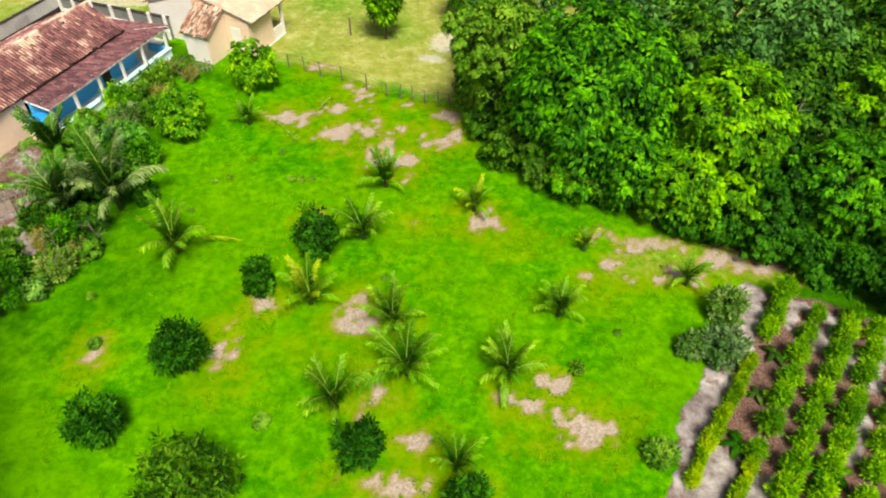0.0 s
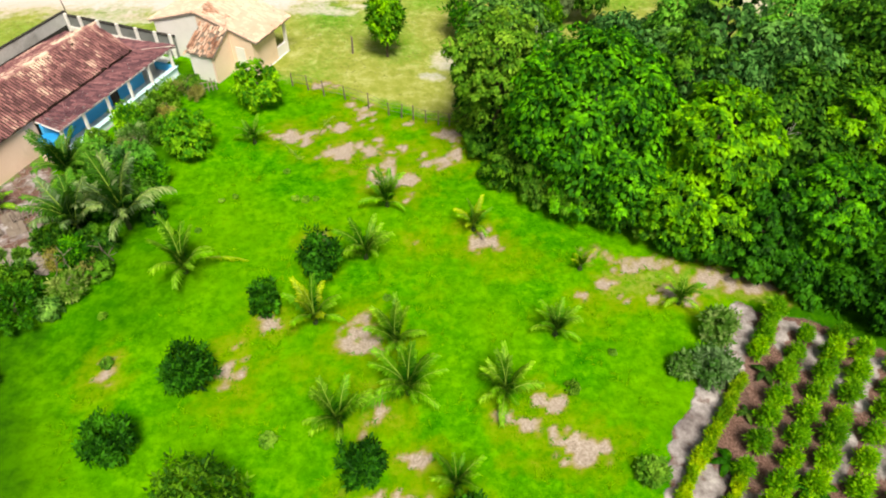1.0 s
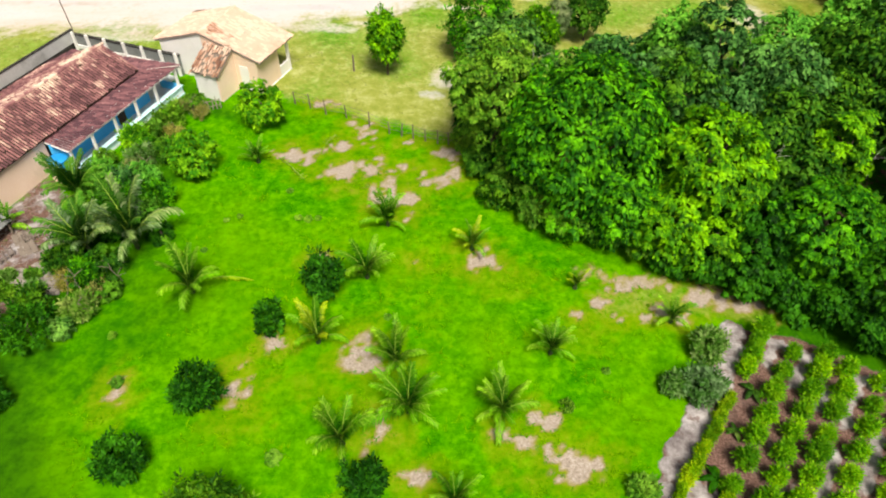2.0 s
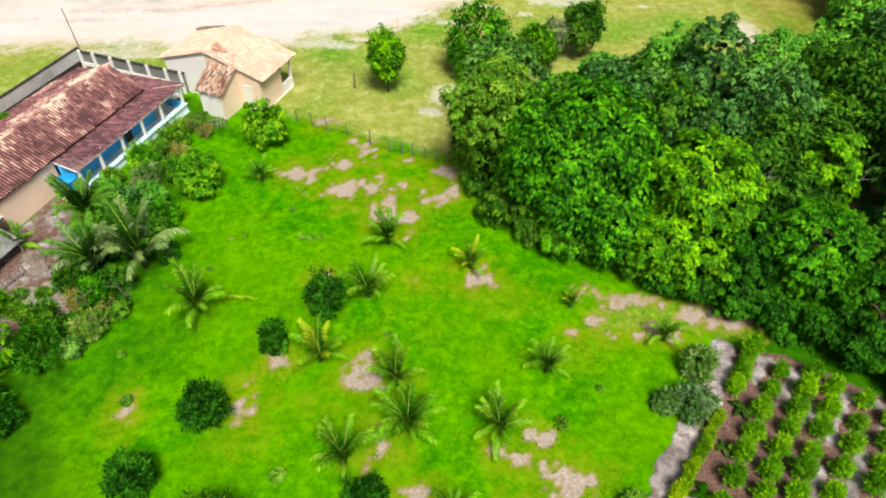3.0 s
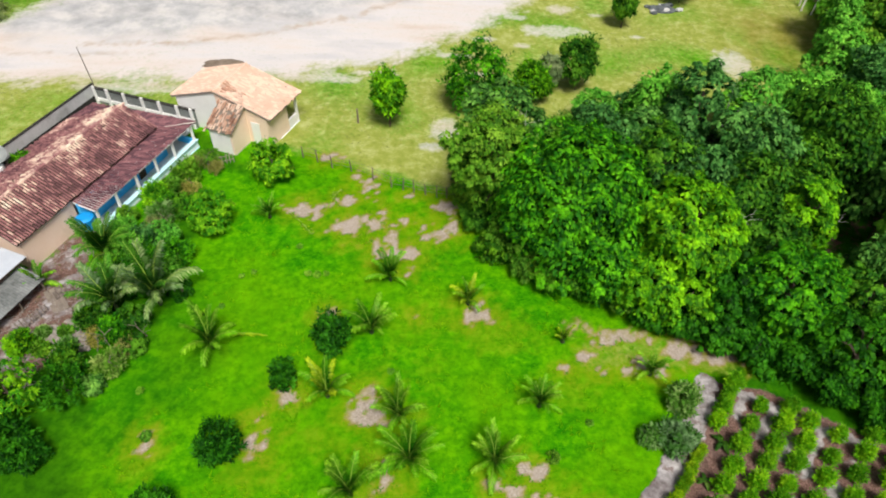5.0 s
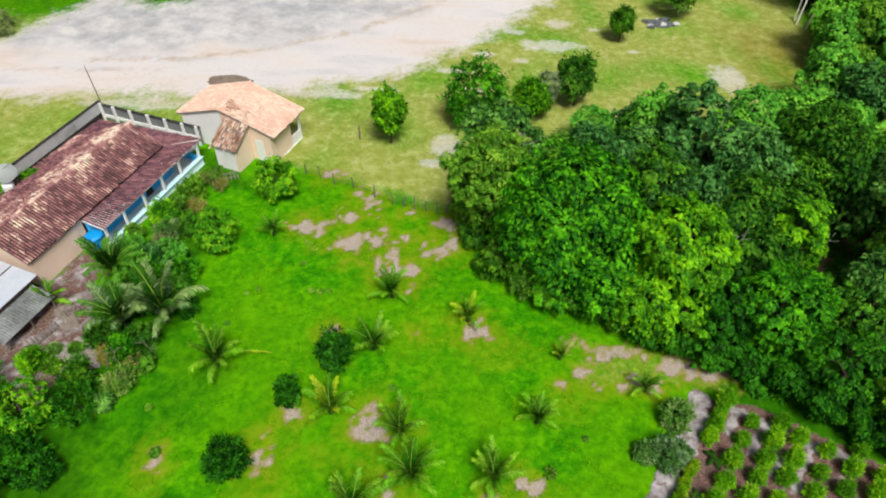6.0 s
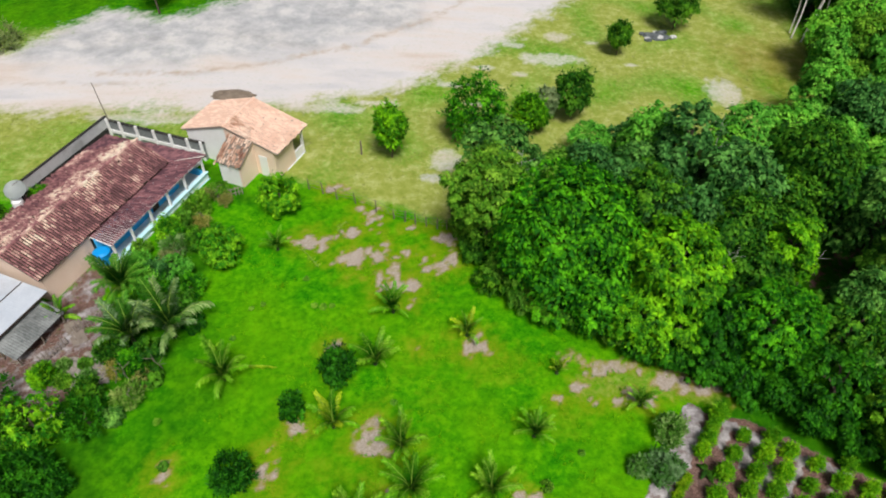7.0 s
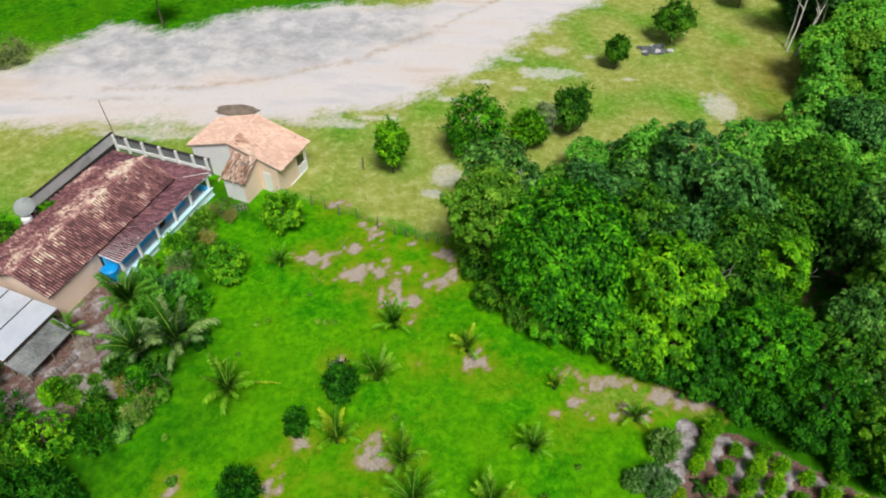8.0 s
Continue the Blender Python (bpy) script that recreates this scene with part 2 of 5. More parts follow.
TILE_OLD = tile_clay("old_clay_tile", (0.13, 0.055, 0.066), (0.43, 0.2, 0.2), (0.95, 0.72, 0.58), 0.06, (-5.3, 2.4))
TILE_DARK = tile_clay("dark_clay_tile", (0.11, 0.05, 0.066), (0.36, 0.165, 0.18), (0.68, 0.4, 0.37), -0.1)
TILE_NEW = tile_clay("orange_clay_tile", (0.68, 0.46, 0.35), (0.79, 0.55, 0.43), (0.82, 0.6, 0.49), 0.25)
TILE_BROKEN = tile_clay("broken_clay_tile", (0.2, 0.09, 0.06), (0.6, 0.36, 0.25), (0.84, 0.66, 0.54), 0.12)


# ---- ground ----
def inside(points, x, y):
    """Distance to an outline, positive inside."""
    best, odd = np.full(x.shape, 1e9), np.zeros(x.shape, bool)
    for (ax, ay), (bx, by) in zip(points, points[1:] + points[:1]):
        dx, dy = bx - ax, by - ay
        s = np.clip(((x - ax) * dx + (y - ay) * dy) / (dx * dx + dy * dy), 0, 1)
        best = np.minimum(best, np.hypot(x - ax - s * dx, y - ay - s * dy))
        with np.errstate(divide="ignore", invalid="ignore"):
            odd ^= ((ay > y) != (by > y)) & (x < dx * (y - ay) / dy + ax)
    return np.where(odd, best, -best)


def along(points, x, y):
    """Distance to an open line."""
    best = np.full(x.shape, 1e9)
    for (ax, ay), (bx, by) in zip(points, points[1:]):
        dx, dy = bx - ax, by - ay
        s = np.clip(((x - ax) * dx + (y - ay) * dy) / (dx * dx + dy * dy), 0, 1)
        best = np.minimum(best, np.hypot(x - ax - s * dx, y - ay - s * dy))
    return best


def smooth(v, low, high):
    v = np.clip((v - low) / (high - low), 0, 1)
    return v * v * (3 - 2 * v)


def ripple(x, y, scale, seed):
    """Cheap smooth unevenness between -1 and 1."""
    rng = np.random.default_rng(seed)
    total = 0
    for k in range(7):
        a, p, q = rng.uniform(0, 6.28), rng.uniform(0, 6.28), scale * rng.uniform(0.6, 2.4)
        total = total + np.sin((x * math.cos(a) + y * math.sin(a)) * q + p + 0.7 * np.sin((x * math.sin(a) - y * math.cos(a)) * q * 0.7 + a))
    return total / 4.0


CLEARING = [(-9.7, 37.2, 0.94, 0.61), (-8.9, 37.0, 0.55, 0.86), (-7.0, 38.7, 0.6, 0.52), (-5.5, 40.3, 0.49, 0.82), (-6.3, 41.2, 0.34, 0.56), (-8.8, 43.8, 0.6, 0.6),
            (-6.3, 35.7, 0.73, 0.89), (-4.3, 37.3, 0.32, 0.25), (-4.7, 35.8, 0.54, 0.54), (-3.4, 35.1, 0.43, 1.06), (-2.6, 36.4, 0.39, 0.24), (-4.4, 33.4, 0.45, 0.61),
            (-2.9, 33.4, 0.6, 0.66), (-2.0, 33.2, 0.33, 0.55), (-2.1, 31.6, 0.14, 0.36), (-2.4, 39.2, 0.32, 0.33), (0.1, 38.5, 0.69, 0.45), (0.7, 37.4, 0.28, 0.89),
            (-0.1, 35.4, 0.78, 0.59), (0.7, 36.0, 0.47, 0.6)]
LAWN_SPOTS = [(2.2, 28.0, 1.05, 0.85), (-3.9, 21.0, 1.0, 1.0), (-3.1, 20.2, 1.0, 0.5), (-9.7, 18.5, 0.6, 1.1), (-3.1, 16.9, 0.7, 0.9), (5.4, 15.6, 1.3, 0.8),
              (4.3, 17.6, 0.4, 0.5), (5.0, 17.4, 0.3, 0.4), (-1.4, 12.5, 1.5, 0.5), (-1.0, 14.4, 0.7, 0.4), (-8.5, 21.4, 0.6, 0.5), (6.1, 14.8, 0.7, 0.6), (7.0, 15.2, 0.35, 0.6),
              (3.7, 16.2, 0.3, 0.3), (2.6, 16.6, 0.3, 0.5), (-7.1, 27.6, 0.5, 0.4), (-1.6, 27.6, 0.3, 0.3), (3.7, 16.4, 0.4, 0.3), (-15.4, 18.2, 0.4, 0.8)]
TRACK_SPOTS = [(11.9, 24.7, 1.3, 0.5), (10.0, 26.1, 0.7, 0.4), (14.6, 25.6, 1.5, 0.6), (16.6, 25.0, 1.3, 0.5), (8.6, 25.0, 0.5, 0.35), (9.3, 24.1, 0.5, 0.35),
               (13.0, 24.0, 0.7, 0.5), (12.8, 26.4, 0.5, 0.35), (10.9, 24.2, 0.5, 0.4), (7.4, 24.0, 0.4, 0.3)]
FAR_SPOTS = [(0.2, 48.0, 1.6, 1.5), (-1.0, 45.6, 1.2, 0.6), (11.5, 66.8, 3.0, 1.2), (28.6, 60.9, 1.6, 2.6), (-10.6, 55.5, 3.0, 0.9), (13.0, 72.0, 1.6, 1.2), (-26.0, 53.0, 6.0, 0.9), (4.0, 64.4, 1.6, 0.5), (7.8, 69.6, 1.4, 0.6), (1.2, 60.6, 1.8, 0.5), (-6.4, 56.6, 2.2, 0.5), (8.2, 63.4, 0.9, 0.4), (16.6, 70.8, 0.8, 0.4), (3.2, 57.4, 1.1, 0.4), (20.2, 66.2, 0.7, 0.4)]
ROAD = [(-160, 44), (-60, 54.0), (-41.7, 54.8), (-30.8, 54.3), (-15.4, 56.6), (-4.7, 59.9), (1.5, 66.2), (7.6, 74.4), (18.6, 86.0), (60, 135), (48, 145),
        (1.5, 84.0), (-3.0, 80.0), (-12.6, 80.2), (-22.3, 77.4), (-32.3, 71.2), (-37.5, 73.0), (-41.5, 68.5), (-46.0, 63.4), (-60, 62.5), (-160, 54)]
FIELD = [(9.9, 10), (10.6, 15.0), (12.6, 18.2), (15.3, 23.0), (16.3, 23.6), (18.4, 22.9), (21.5, 21.3), (27.5, 18.0), (40, 8), (30, -6), (6, -6), (8.6, 8)]
MULCH_LINE = [(7.4, 8.0), (9.6, 13.0), (10.9, 15.9), (12.4, 17.9), (14.2, 20.7), (15.6, 23.2)]
YARD = [(-21.6, 29.8), (-20.6, 27.0), (-21.0, 23.2), (-23.5, 22.2), (-27, 22), (-36, 20), (-40, 30), (-28, 30), (-26.3, 30.6), (-25.0, 34.2), (-23.7, 33.8), (-23.2, 31.2)]


WOOD = [(3.0, 42.0), (5.6, 40.4), (9.5, 38.5), (14.5, 35), (19.5, 32), (23.5, 29.6), (28, 27), (33, 25), (41, 22), (62, 40), (74, 92), (44, 92), (41.5, 76), (38.5, 65), (35, 55.5), (31, 52.0), (26, 49.6), (20, 49.8), (12.5, 48.6), (7.5, 44.2)]


def land_cover(x, y):
    """Bare soil, pale sand, tilled earth, grey mulch and dry grass, each from 0 to 1."""
    u = ripple(x, y, 1.1, 3) * 0.5 + ripple(x, y, 3.1, 4) * 0.3
    u2 = ripple(x, y, 1.9, 5) * 0.5 + ripple(x, y, 4.3, 6) * 0.5
    soil, halo = np.zeros(x.shape), np.zeros(x.shape)
    for px, py, rx, ry in [(a, b, 1.35 * c + 0.08, 1.35 * d + 0.08) for a, b, c, d in CLEARING] + [(a, b, 1.15 * c, 1.15 * d) for a, b, c, d in LAWN_SPOTS] + TRACK_SPOTS:
        halo = np.maximum(halo, smooth(2.3 - np.hypot((x - px) / (rx + 0.25), (y - py) / (ry + 0.25)) + 0.9 * u2, 0, 1.6))
        soil = np.maximum(soil, smooth(0.92 - np.hypot((x - px) / rx, (y - py) / ry) + 1.2 * u2, -0.1, 0.7))
    for px, py, rx, ry in ((3.5, 26.5, 3.2, 1.7), (6.8, 22.6, 2.6, 1.4), (-6.2, 18.8, 1.6, 1.2), (-1.5, 32.5, 2.4, 1.2)):
        halo = np.maximum(halo, 0.6 * smooth(1.4 - np.hypot((x - px) / rx, (y - py) / ry) + 0.6 * u2, 0, 1.2))
    halo = np.maximum(halo, (0.2 + 0.3 * u) * smooth(1.0 - np.hypot((x + 4.0) / 8.5, (y - 26.0) / 7.5) + 0.3 * u2, -0.1, 0.7))
    band = smooth(0.85 - along([(8.2, 27.0), (12, 26.6), (15, 26.0), (18, 24.9)], x, y) + 1.1 * u2, 0, 1.2)
    soil, halo = np.maximum(soil, 0.75 * band), np.maximum(halo, band)
    sand = smooth(inside(ROAD, x, y) + 0.9 * u + 0.9 * ripple(x, y, 0.4, 8) + 1.1 * u2, -3.0, 1.0)
    for px, py, rx, ry in FAR_SPOTS:
        sand = np.maximum(sand, 0.6 * smooth(1.3 - np.hypot((x - px) / rx, (y - py) / ry) + 0.6 * u, -0.1, 0.7))
    tilled = np.maximum(smooth(inside(FIELD, x, y) + 0.35 * u, -0.2, 0.3), smooth(0.8 - along(MULCH_LINE, x, y) + 0.3 * u, -0.1, 0.25))
    tilled = np.maximum(tilled, 0.75 * smooth(inside(YARD, x, y) + 0.8 * u, -0.5, 0.5))
    run, over = 0.589 * x + 0.808 * y, 0.808 * x - 0.589 * y
    lumps = 0.86 + 0.4 * np.sin(run * 5.2 + 0.9 * u) + 0.25 * u2
    mulch = lumps * smooth(0.78 - along(MULCH_LINE, x, y) + 0.3 * u, -0.1, 0.25)
    for o, wide, a0, a1 in ((1.0, 0.34, 26.2, 28.4), (2.55, 0.34, 26.0, 28.2), (3.9, 0.34, 25.2, 27.8), (5.2, 0.34, 25.0, 28.4), (1.0, 0.6, 15.0, 18.7), (2.5, 0.5, 15.0, 18.7), (6.7, 0.34, 22.0, 26.5), (8.1, 0.34, 22, 26), (3.9, 0.34, 19.4, 21.0), (5.2, 0.34, 20.5, 24.4)):
        mulch = np.maximum(mulch, 0.8 * smooth(wide - np.abs(over - o) + 0.2 * u2, -0.1, 0.2) * smooth(run + 0.5 * u, a0, a0 + 0.5) * smooth(-run + 0.5 * u, -a1, -a1 + 0.5))
    mulch = np.maximum(mulch, 0.9 * smooth(0.42 - along([(17.0, 22.8), (18.8, 21.7), (20.6, 20.4), (23.4, 19.4)], x, y) + 0.3 * u2, -0.1, 0.25))
    mulch = np.maximum(mulch, (0.02 + 0.6 * u2) * smooth(inside(FIELD, x, y), 0.2, 0.8))
    mulch = np.maximum(mulch, (0.4 + 0.4 * u2) * smooth(inside(YARD, x, y) + 0.8 * u, -0.5, 0.5))
    beyond = y - (39.9 - 0.36 * x)
    dry = (0.78 + 0.45 * ripple(x, y, 0.35, 21)) * smooth(beyond + 0.9 * u, -0.6, 1.4) * (0.5 + 0.5 * smooth(x, -30, -18)) + (0.6 + 0.6 * ripple(x, y, 0.3, 23)) * smooth(-x, 27, 33)
    dry = np.maximum(np.clip(dry, 0, 1), 0.3 * smooth(1.0 - along([(9, 25), (12, 25.6), (17, 25.0)], x, y), -0.6, 0.6))
    dry = dry * (1 - smooth(y - 66, 0, 6) * smooth(-x, 5, 15))
    wash = smooth(inside([(-47, 62), (-30, 61.5), (-12, 66), (-2, 74), (0, 82), (-20, 79), (-38, 75)], x, y) + 1.6 * ripple(x, y, 0.4, 31), -1.5, 3.0)
    # deeper green grass, plus shade painted round the scrub and along the wood's foot
    deep_and_shaded = smooth(-x - 13.0 - 0.45 * (y - 8) + 1.2 * u, -1.5, 3.0) * smooth(26 - y, 0, 4)
    deep_and_shaded = np.maximum(deep_and_shaded, smooth(1.3 - along([(16, 25.0), (20, 22.9), (24, 20.6), (30, 17.0), (38, 12)], x, y) + 0.7 * u, -0.3, 0.9))
    deep_and_shaded = np.maximum(deep_and_shaded, 0.5 * smooth(2.6 - along([(-16.5, 29), (-16.2, 24), (-17.5, 19), (-14.0, 24.3)], x, y) + 1.2 * u2, -0.4, 2.0))
    deep_and_shaded = np.maximum(deep_and_shaded, 0.9 * smooth(2.4 - along([(-18.6, 37), (-18.6, 31), (-19.0, 25)], x, y) + 0.9 * u2, -0.3, 1.2))
    deep_and_shaded = np.maximum(deep_and_shaded, smooth(2.4 - along([(-27, 14), (-22.5, 17.5), (-20.5, 20.0)], x, y) + 1.0 * u, -0.3, 1.4))
    deep_and_shaded = np.maximum(deep_and_shaded, 0.8 * smooth(1.1 - along([(-19.6, 45.6), (-17.6, 43.6), (-15.5, 42.0)], x, y) + 0.6 * u2, -0.3, 0.9))
    deep_and_shaded = np.maximum(deep_and_shaded, (0.55 + 0.3 * u) * smooth(y - 66, 0, 6) * smooth(-x, 5, 15))
    # the wood's own shade, painted onto its floor as the darkest green
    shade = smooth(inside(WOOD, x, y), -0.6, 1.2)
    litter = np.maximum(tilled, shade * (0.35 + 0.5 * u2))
    rut = smooth(0.55 - along([(-34, 60.5), (-24, 61.2), (-17, 63.6), (-9, 68.0), (-2, 74.2), (4, 81.5), (14, 92)], x, y) + 0.7 * u2, -0.2, 0.9)
    rut = np.maximum(rut, 0.7 * smooth(0.35 - along([(-60, 59.4), (-44, 58.8), (-36, 58.6), (-27, 58.9)], x, y) + 0.6 * u2, -0.2, 0.7))
    return soil, sand, litter, mulch, np.clip(dry, 0, 1) * (1 - shade), halo, wash, np.maximum(deep_and_shaded, shade), rut, (0.8 + 0.3 * u) * smooth(1.0 - np.hypot((x - 36.5) / 8.5, (y - 66.0) / 9.5) + 0.35 * u, -0.2, 0.9)


def spread(dense_low, dense_high, gap, reach):
    middle = list(np.arange(dense_low, dense_high, gap))
    out, step_out, lower, upper = [], gap, [], []
    d = 0.0
    while d < reach:
        step_out *= 1.35
        d += step_out
        lower.append(dense_low - d), upper.append(middle[-1] + d)
    return np.array(lower[::-1] + middle + upper)


gx, gy = spread(-48, 62, 0.32, 2600), spread(4, 92, 0.32, 2600)
X, Y = np.meshgrid(gx, gy)
cover = land_cover(X, Y)
near = np.exp(-((np.hypot(X, Y - 40) / 120) ** 2))
Zs = height(X, Y) + near * (0.05 * ripple(X, Y, 0.6, 11) + 0.12 * cover[3] * (1 + 0.7 * ripple(X, Y, 3.0, 12)) - 0.05 * cover[0])
nx, ny = len(gx), len(gy)
ids = np.arange(nx * ny).reshape(ny, nx)
quads = np.stack([ids[:-1, :-1], ids[:-1, 1:], ids[1:, 1:], ids[1:, :-1]], -1).reshape(-1, 4)
me = bpy.data.meshes.new("ground")
me.from_pydata(np.stack([X, Y, Zs], -1).reshape(-1, 3).tolist(), [], quads.tolist())
me.polygons.foreach_set("use_smooth", [True] * len(quads))
for key, values in zip(("soil", "sand", "tilled", "mulch", "dry", "worn", "wash", "deep_and_shaded", "rut", "parched"), cover):
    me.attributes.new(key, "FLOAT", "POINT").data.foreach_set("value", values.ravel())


def ground_material():
    m, t = blank("grass_and_soil")
    broad, mid, fine = grain(t, 0.13, 5), grain(t, 1.1, 7, rough=0.72), grain(t, 9, 6, rough=0.7)
    tuft = grain(t, 2.2, 7, rough=0.78)
    green = ramp(t, mid, (0.34, (0.012, 0.16, 0.001)), (0.5, (0.048, 0.272, 0.001)), (0.64, (0.128, 0.395, 0.001)))
    green = blend(t, sums(t, "MULTIPLY", step(t, broad, 0.4, 0.62), 0.65), green, (0.125, 0.33, 0.001))
    green = blend(t, sums(t, "MULTIPLY", step(t, grain(t, 4.0, 6, rough=0.75), 0.46, 0.72), 0.4), green, (0.02, 0.15, 0.001))
    green = blend(t, sums(t, "MULTIPLY", step(t, tuft, 0.5, 0.68), 0.6), green, (0.108, 0.41, 0.001))
    green = blend(t, sums(t, "MULTIPLY", step(t, tuft, 0.48, 0.32), 0.6), green, (0.014, 0.15, 0.001))
    straw = ramp(t, mid, (0.3, (0.2, 0.265, 0.035)), (0.5, (0.3, 0.345, 0.075)), (0.7, (0.45, 0.475, 0.19)))
    straw = blend(t, sums(t, "MULTIPLY", step(t, fine, 0.5, 0.72), 0.35), straw, (0.14, 0.22, 0.02))
    earth = ramp(t, fine, (0.3, (0.22, 0.18, 0.14)), (0.5, (0.36, 0.31, 0.262)), (0.7, (0.52, 0.468, 0.42)))
    lie = t.nodes.new("ShaderNodeMapping")
    lie.inputs["Rotation"].default_value, lie.inputs["Scale"].default_value = (0, 0, radians(-33)), (0.12, 0.5, 1)
    t.links.new(place_of(t), lie.inputs["Vector"])
    streak = grain(t, 0.55, 6, lie.outputs["Vector"], 0.6)
    pale = ramp(t, streak, (0.34, (0.53, 0.53, 0.56)), (0.46, (0.63, 0.61, 0.62)), (0.56, (0.64, 0.59, 0.57)), (0.7, (0.58, 0.49, 0.43)))
    pale = blend(t, sums(t, "MULTIPLY", step(t, mid, 0.45, 0.75), 0.35), pale, (0.56, 0.55, 0.54))
    silt = ramp(t, grain(t, 0.35, 7, rough=0.7), (0.36, (0.3, 0.32, 0.35)), (0.5, (0.44, 0.455, 0.48)), (0.62, (0.6, 0.6, 0.6)))
    pale = blend(t, sums(t, "MULTIPLY", attribute(t, "wash"), 0.85), pale, silt)
    pale = blend(t, sums(t, "MULTIPLY", attribute(t, "rut"), step(t, grain(t, 0.8, 6, rough=0.7), 0.3, 0.6)), pale, (0.42, 0.33, 0.25))
    pale = blend(t, sums(t, "MULTIPLY", fine, 0.18), pale, (0.45, 0.39, 0.34))
    brown = ramp(t, fine, (0.3, (0.05, 0.029, 0.023)), (0.5, (0.15, 0.088, 0.072)), (0.7, (0.28, 0.185, 0.16)))
    brown = blend(t, sums(t, "MULTIPLY", step(t, mid, 0.48, 0.7), 0.5), brown, (0.17, 0.125, 0.115))
    ash = ramp(t, mid, (0.35, (0.15, 0.13, 0.13)), (0.5, (0.29, 0.27, 0.275)), (0.64, (0.47, 0.45, 0.46)))

    def edge(key, low=0.35, high=0.65):
        return sums(t, "MULTIPLY", step(t, sums(t, "ADD", attribute(t, key), sums(t, "MULTIPLY", sums(t, "SUBTRACT", grain(t, 3.2, 5, rough=0.65), 0.5), 1.1)), low, high), step(t, attribute(t, key), 0.02, 0.16))

    green = blend(t, sums(t, "MULTIPLY", step(t, grain(t, 0.3, 6, rough=0.65), 0.46, 0.7), 0.45), green, (0.034, 0.22, 0.001))
    # darkens the grass where it is deeper green and where shade is painted in
    green = blend(t, sums(t, "MULTIPLY", attribute(t, "deep_and_shaded"), 0.85), green, ramp(t, mid, (0.35, (0.008, 0.06, 0.002)), (0.6, (0.026, 0.125, 0.002))))
    worn = ramp(t, mid, (0.35, (0.1, 0.26, 0.003)), (0.5, (0.19, 0.28, 0.005)), (0.7, (0.27, 0.25, 0.02)))
    green = blend(t, sums(t, "MULTIPLY", edge("worn", 0.1, 1.0), 0.7), green, worn)
    c = blend(t, edge("dry", 0.1, 0.85), green, straw)
    c = blend(t, sums(t, "MULTIPLY", attribute(t, "parched"), 0.8), c, ramp(t, mid, (0.35, (0.15, 0.15, 0.015)), (0.65, (0.3, 0.25, 0.06))))
    c = blend(t, sums(t, "MULTIPLY", step(t, attribute(t, "soil"), 0.03, 0.4), 0.6), c, (0.3, 0.19, 0.045))
    c = blend(t, edge("soil", 0.2, 0.8), c, earth)
    c = blend(t, edge("sand", 0.12, 0.95), c, pale)
    c = blend(t, edge("tilled"), c, brown)
    c = blend(t, edge("mulch"), c, ash)
    surface(t, c, 0.95, sums(t, "ADD", sums(t, "MULTIPLY", fine, 0.4), mid), 0.03, 0.3, gloss=0.02)
    return m


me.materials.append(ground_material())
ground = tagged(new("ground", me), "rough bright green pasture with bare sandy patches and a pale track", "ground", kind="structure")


# ---- foliage ----
def unit(v):
    return v / (np.linalg.norm(v, axis=-1, keepdims=True) + 1e-9)


def leaves(centres, ahead, normal, size, rng, droop=0.25, width=0.5):
    """Folded diamond leaves at the given places, each pointing ahead and facing its normal. Returns vertices and faces."""
    n = len(centres)
    size = size * rng.uniform(0.65, 1.3, (n, 1))
    side = unit(np.cross(normal, ahead))
    ahead = unit(ahead)
    normal = np.cross(ahead, side)
    tip = centres + ahead * size * 0.6 - normal * size * droop * 0.6
    tail = centres - ahead * size * 0.4
    a = centres + side * size * width * 0.5 - normal * size * 0.1
    b = centres - side * size * width * 0.5 - normal * size * 0.1
    v = np.stack([tail, a, tip, b], 1).reshape(-1, 3)
    k = np.arange(n)[:, None] * 4
    f = np.concatenate([k + [0, 1, 2], k + [0, 2, 3]], 1).reshape(-1, 3)
    return v, f


def facings(n, low, rng, jitter=0.16):
    """Directions spread evenly over a ball, none far below the level low."""
    z = 1 - (1 - low) * (np.arange(n) + 0.5) / n
    a = np.arange(n) * 2.39996 + rng.uniform(0, 6.28)
    r = np.sqrt(np.maximum(0, 1 - z * z))
    return unit(np.stack([r * np.cos(a), r * np.sin(a), z], 1) + rng.normal(0, jitter, (n, 3)))


def buried(points, blobs, own, share=0.72):
    """Which points lie deep inside another lobe."""
    hidden = np.zeros(len(points), bool)
    for k, b in enumerate(blobs):
        if k != own:
            hidden |= np.linalg.norm((points - b[:3]) / (b[3], b[3], b[4]), axis=1) < share
    return hidden


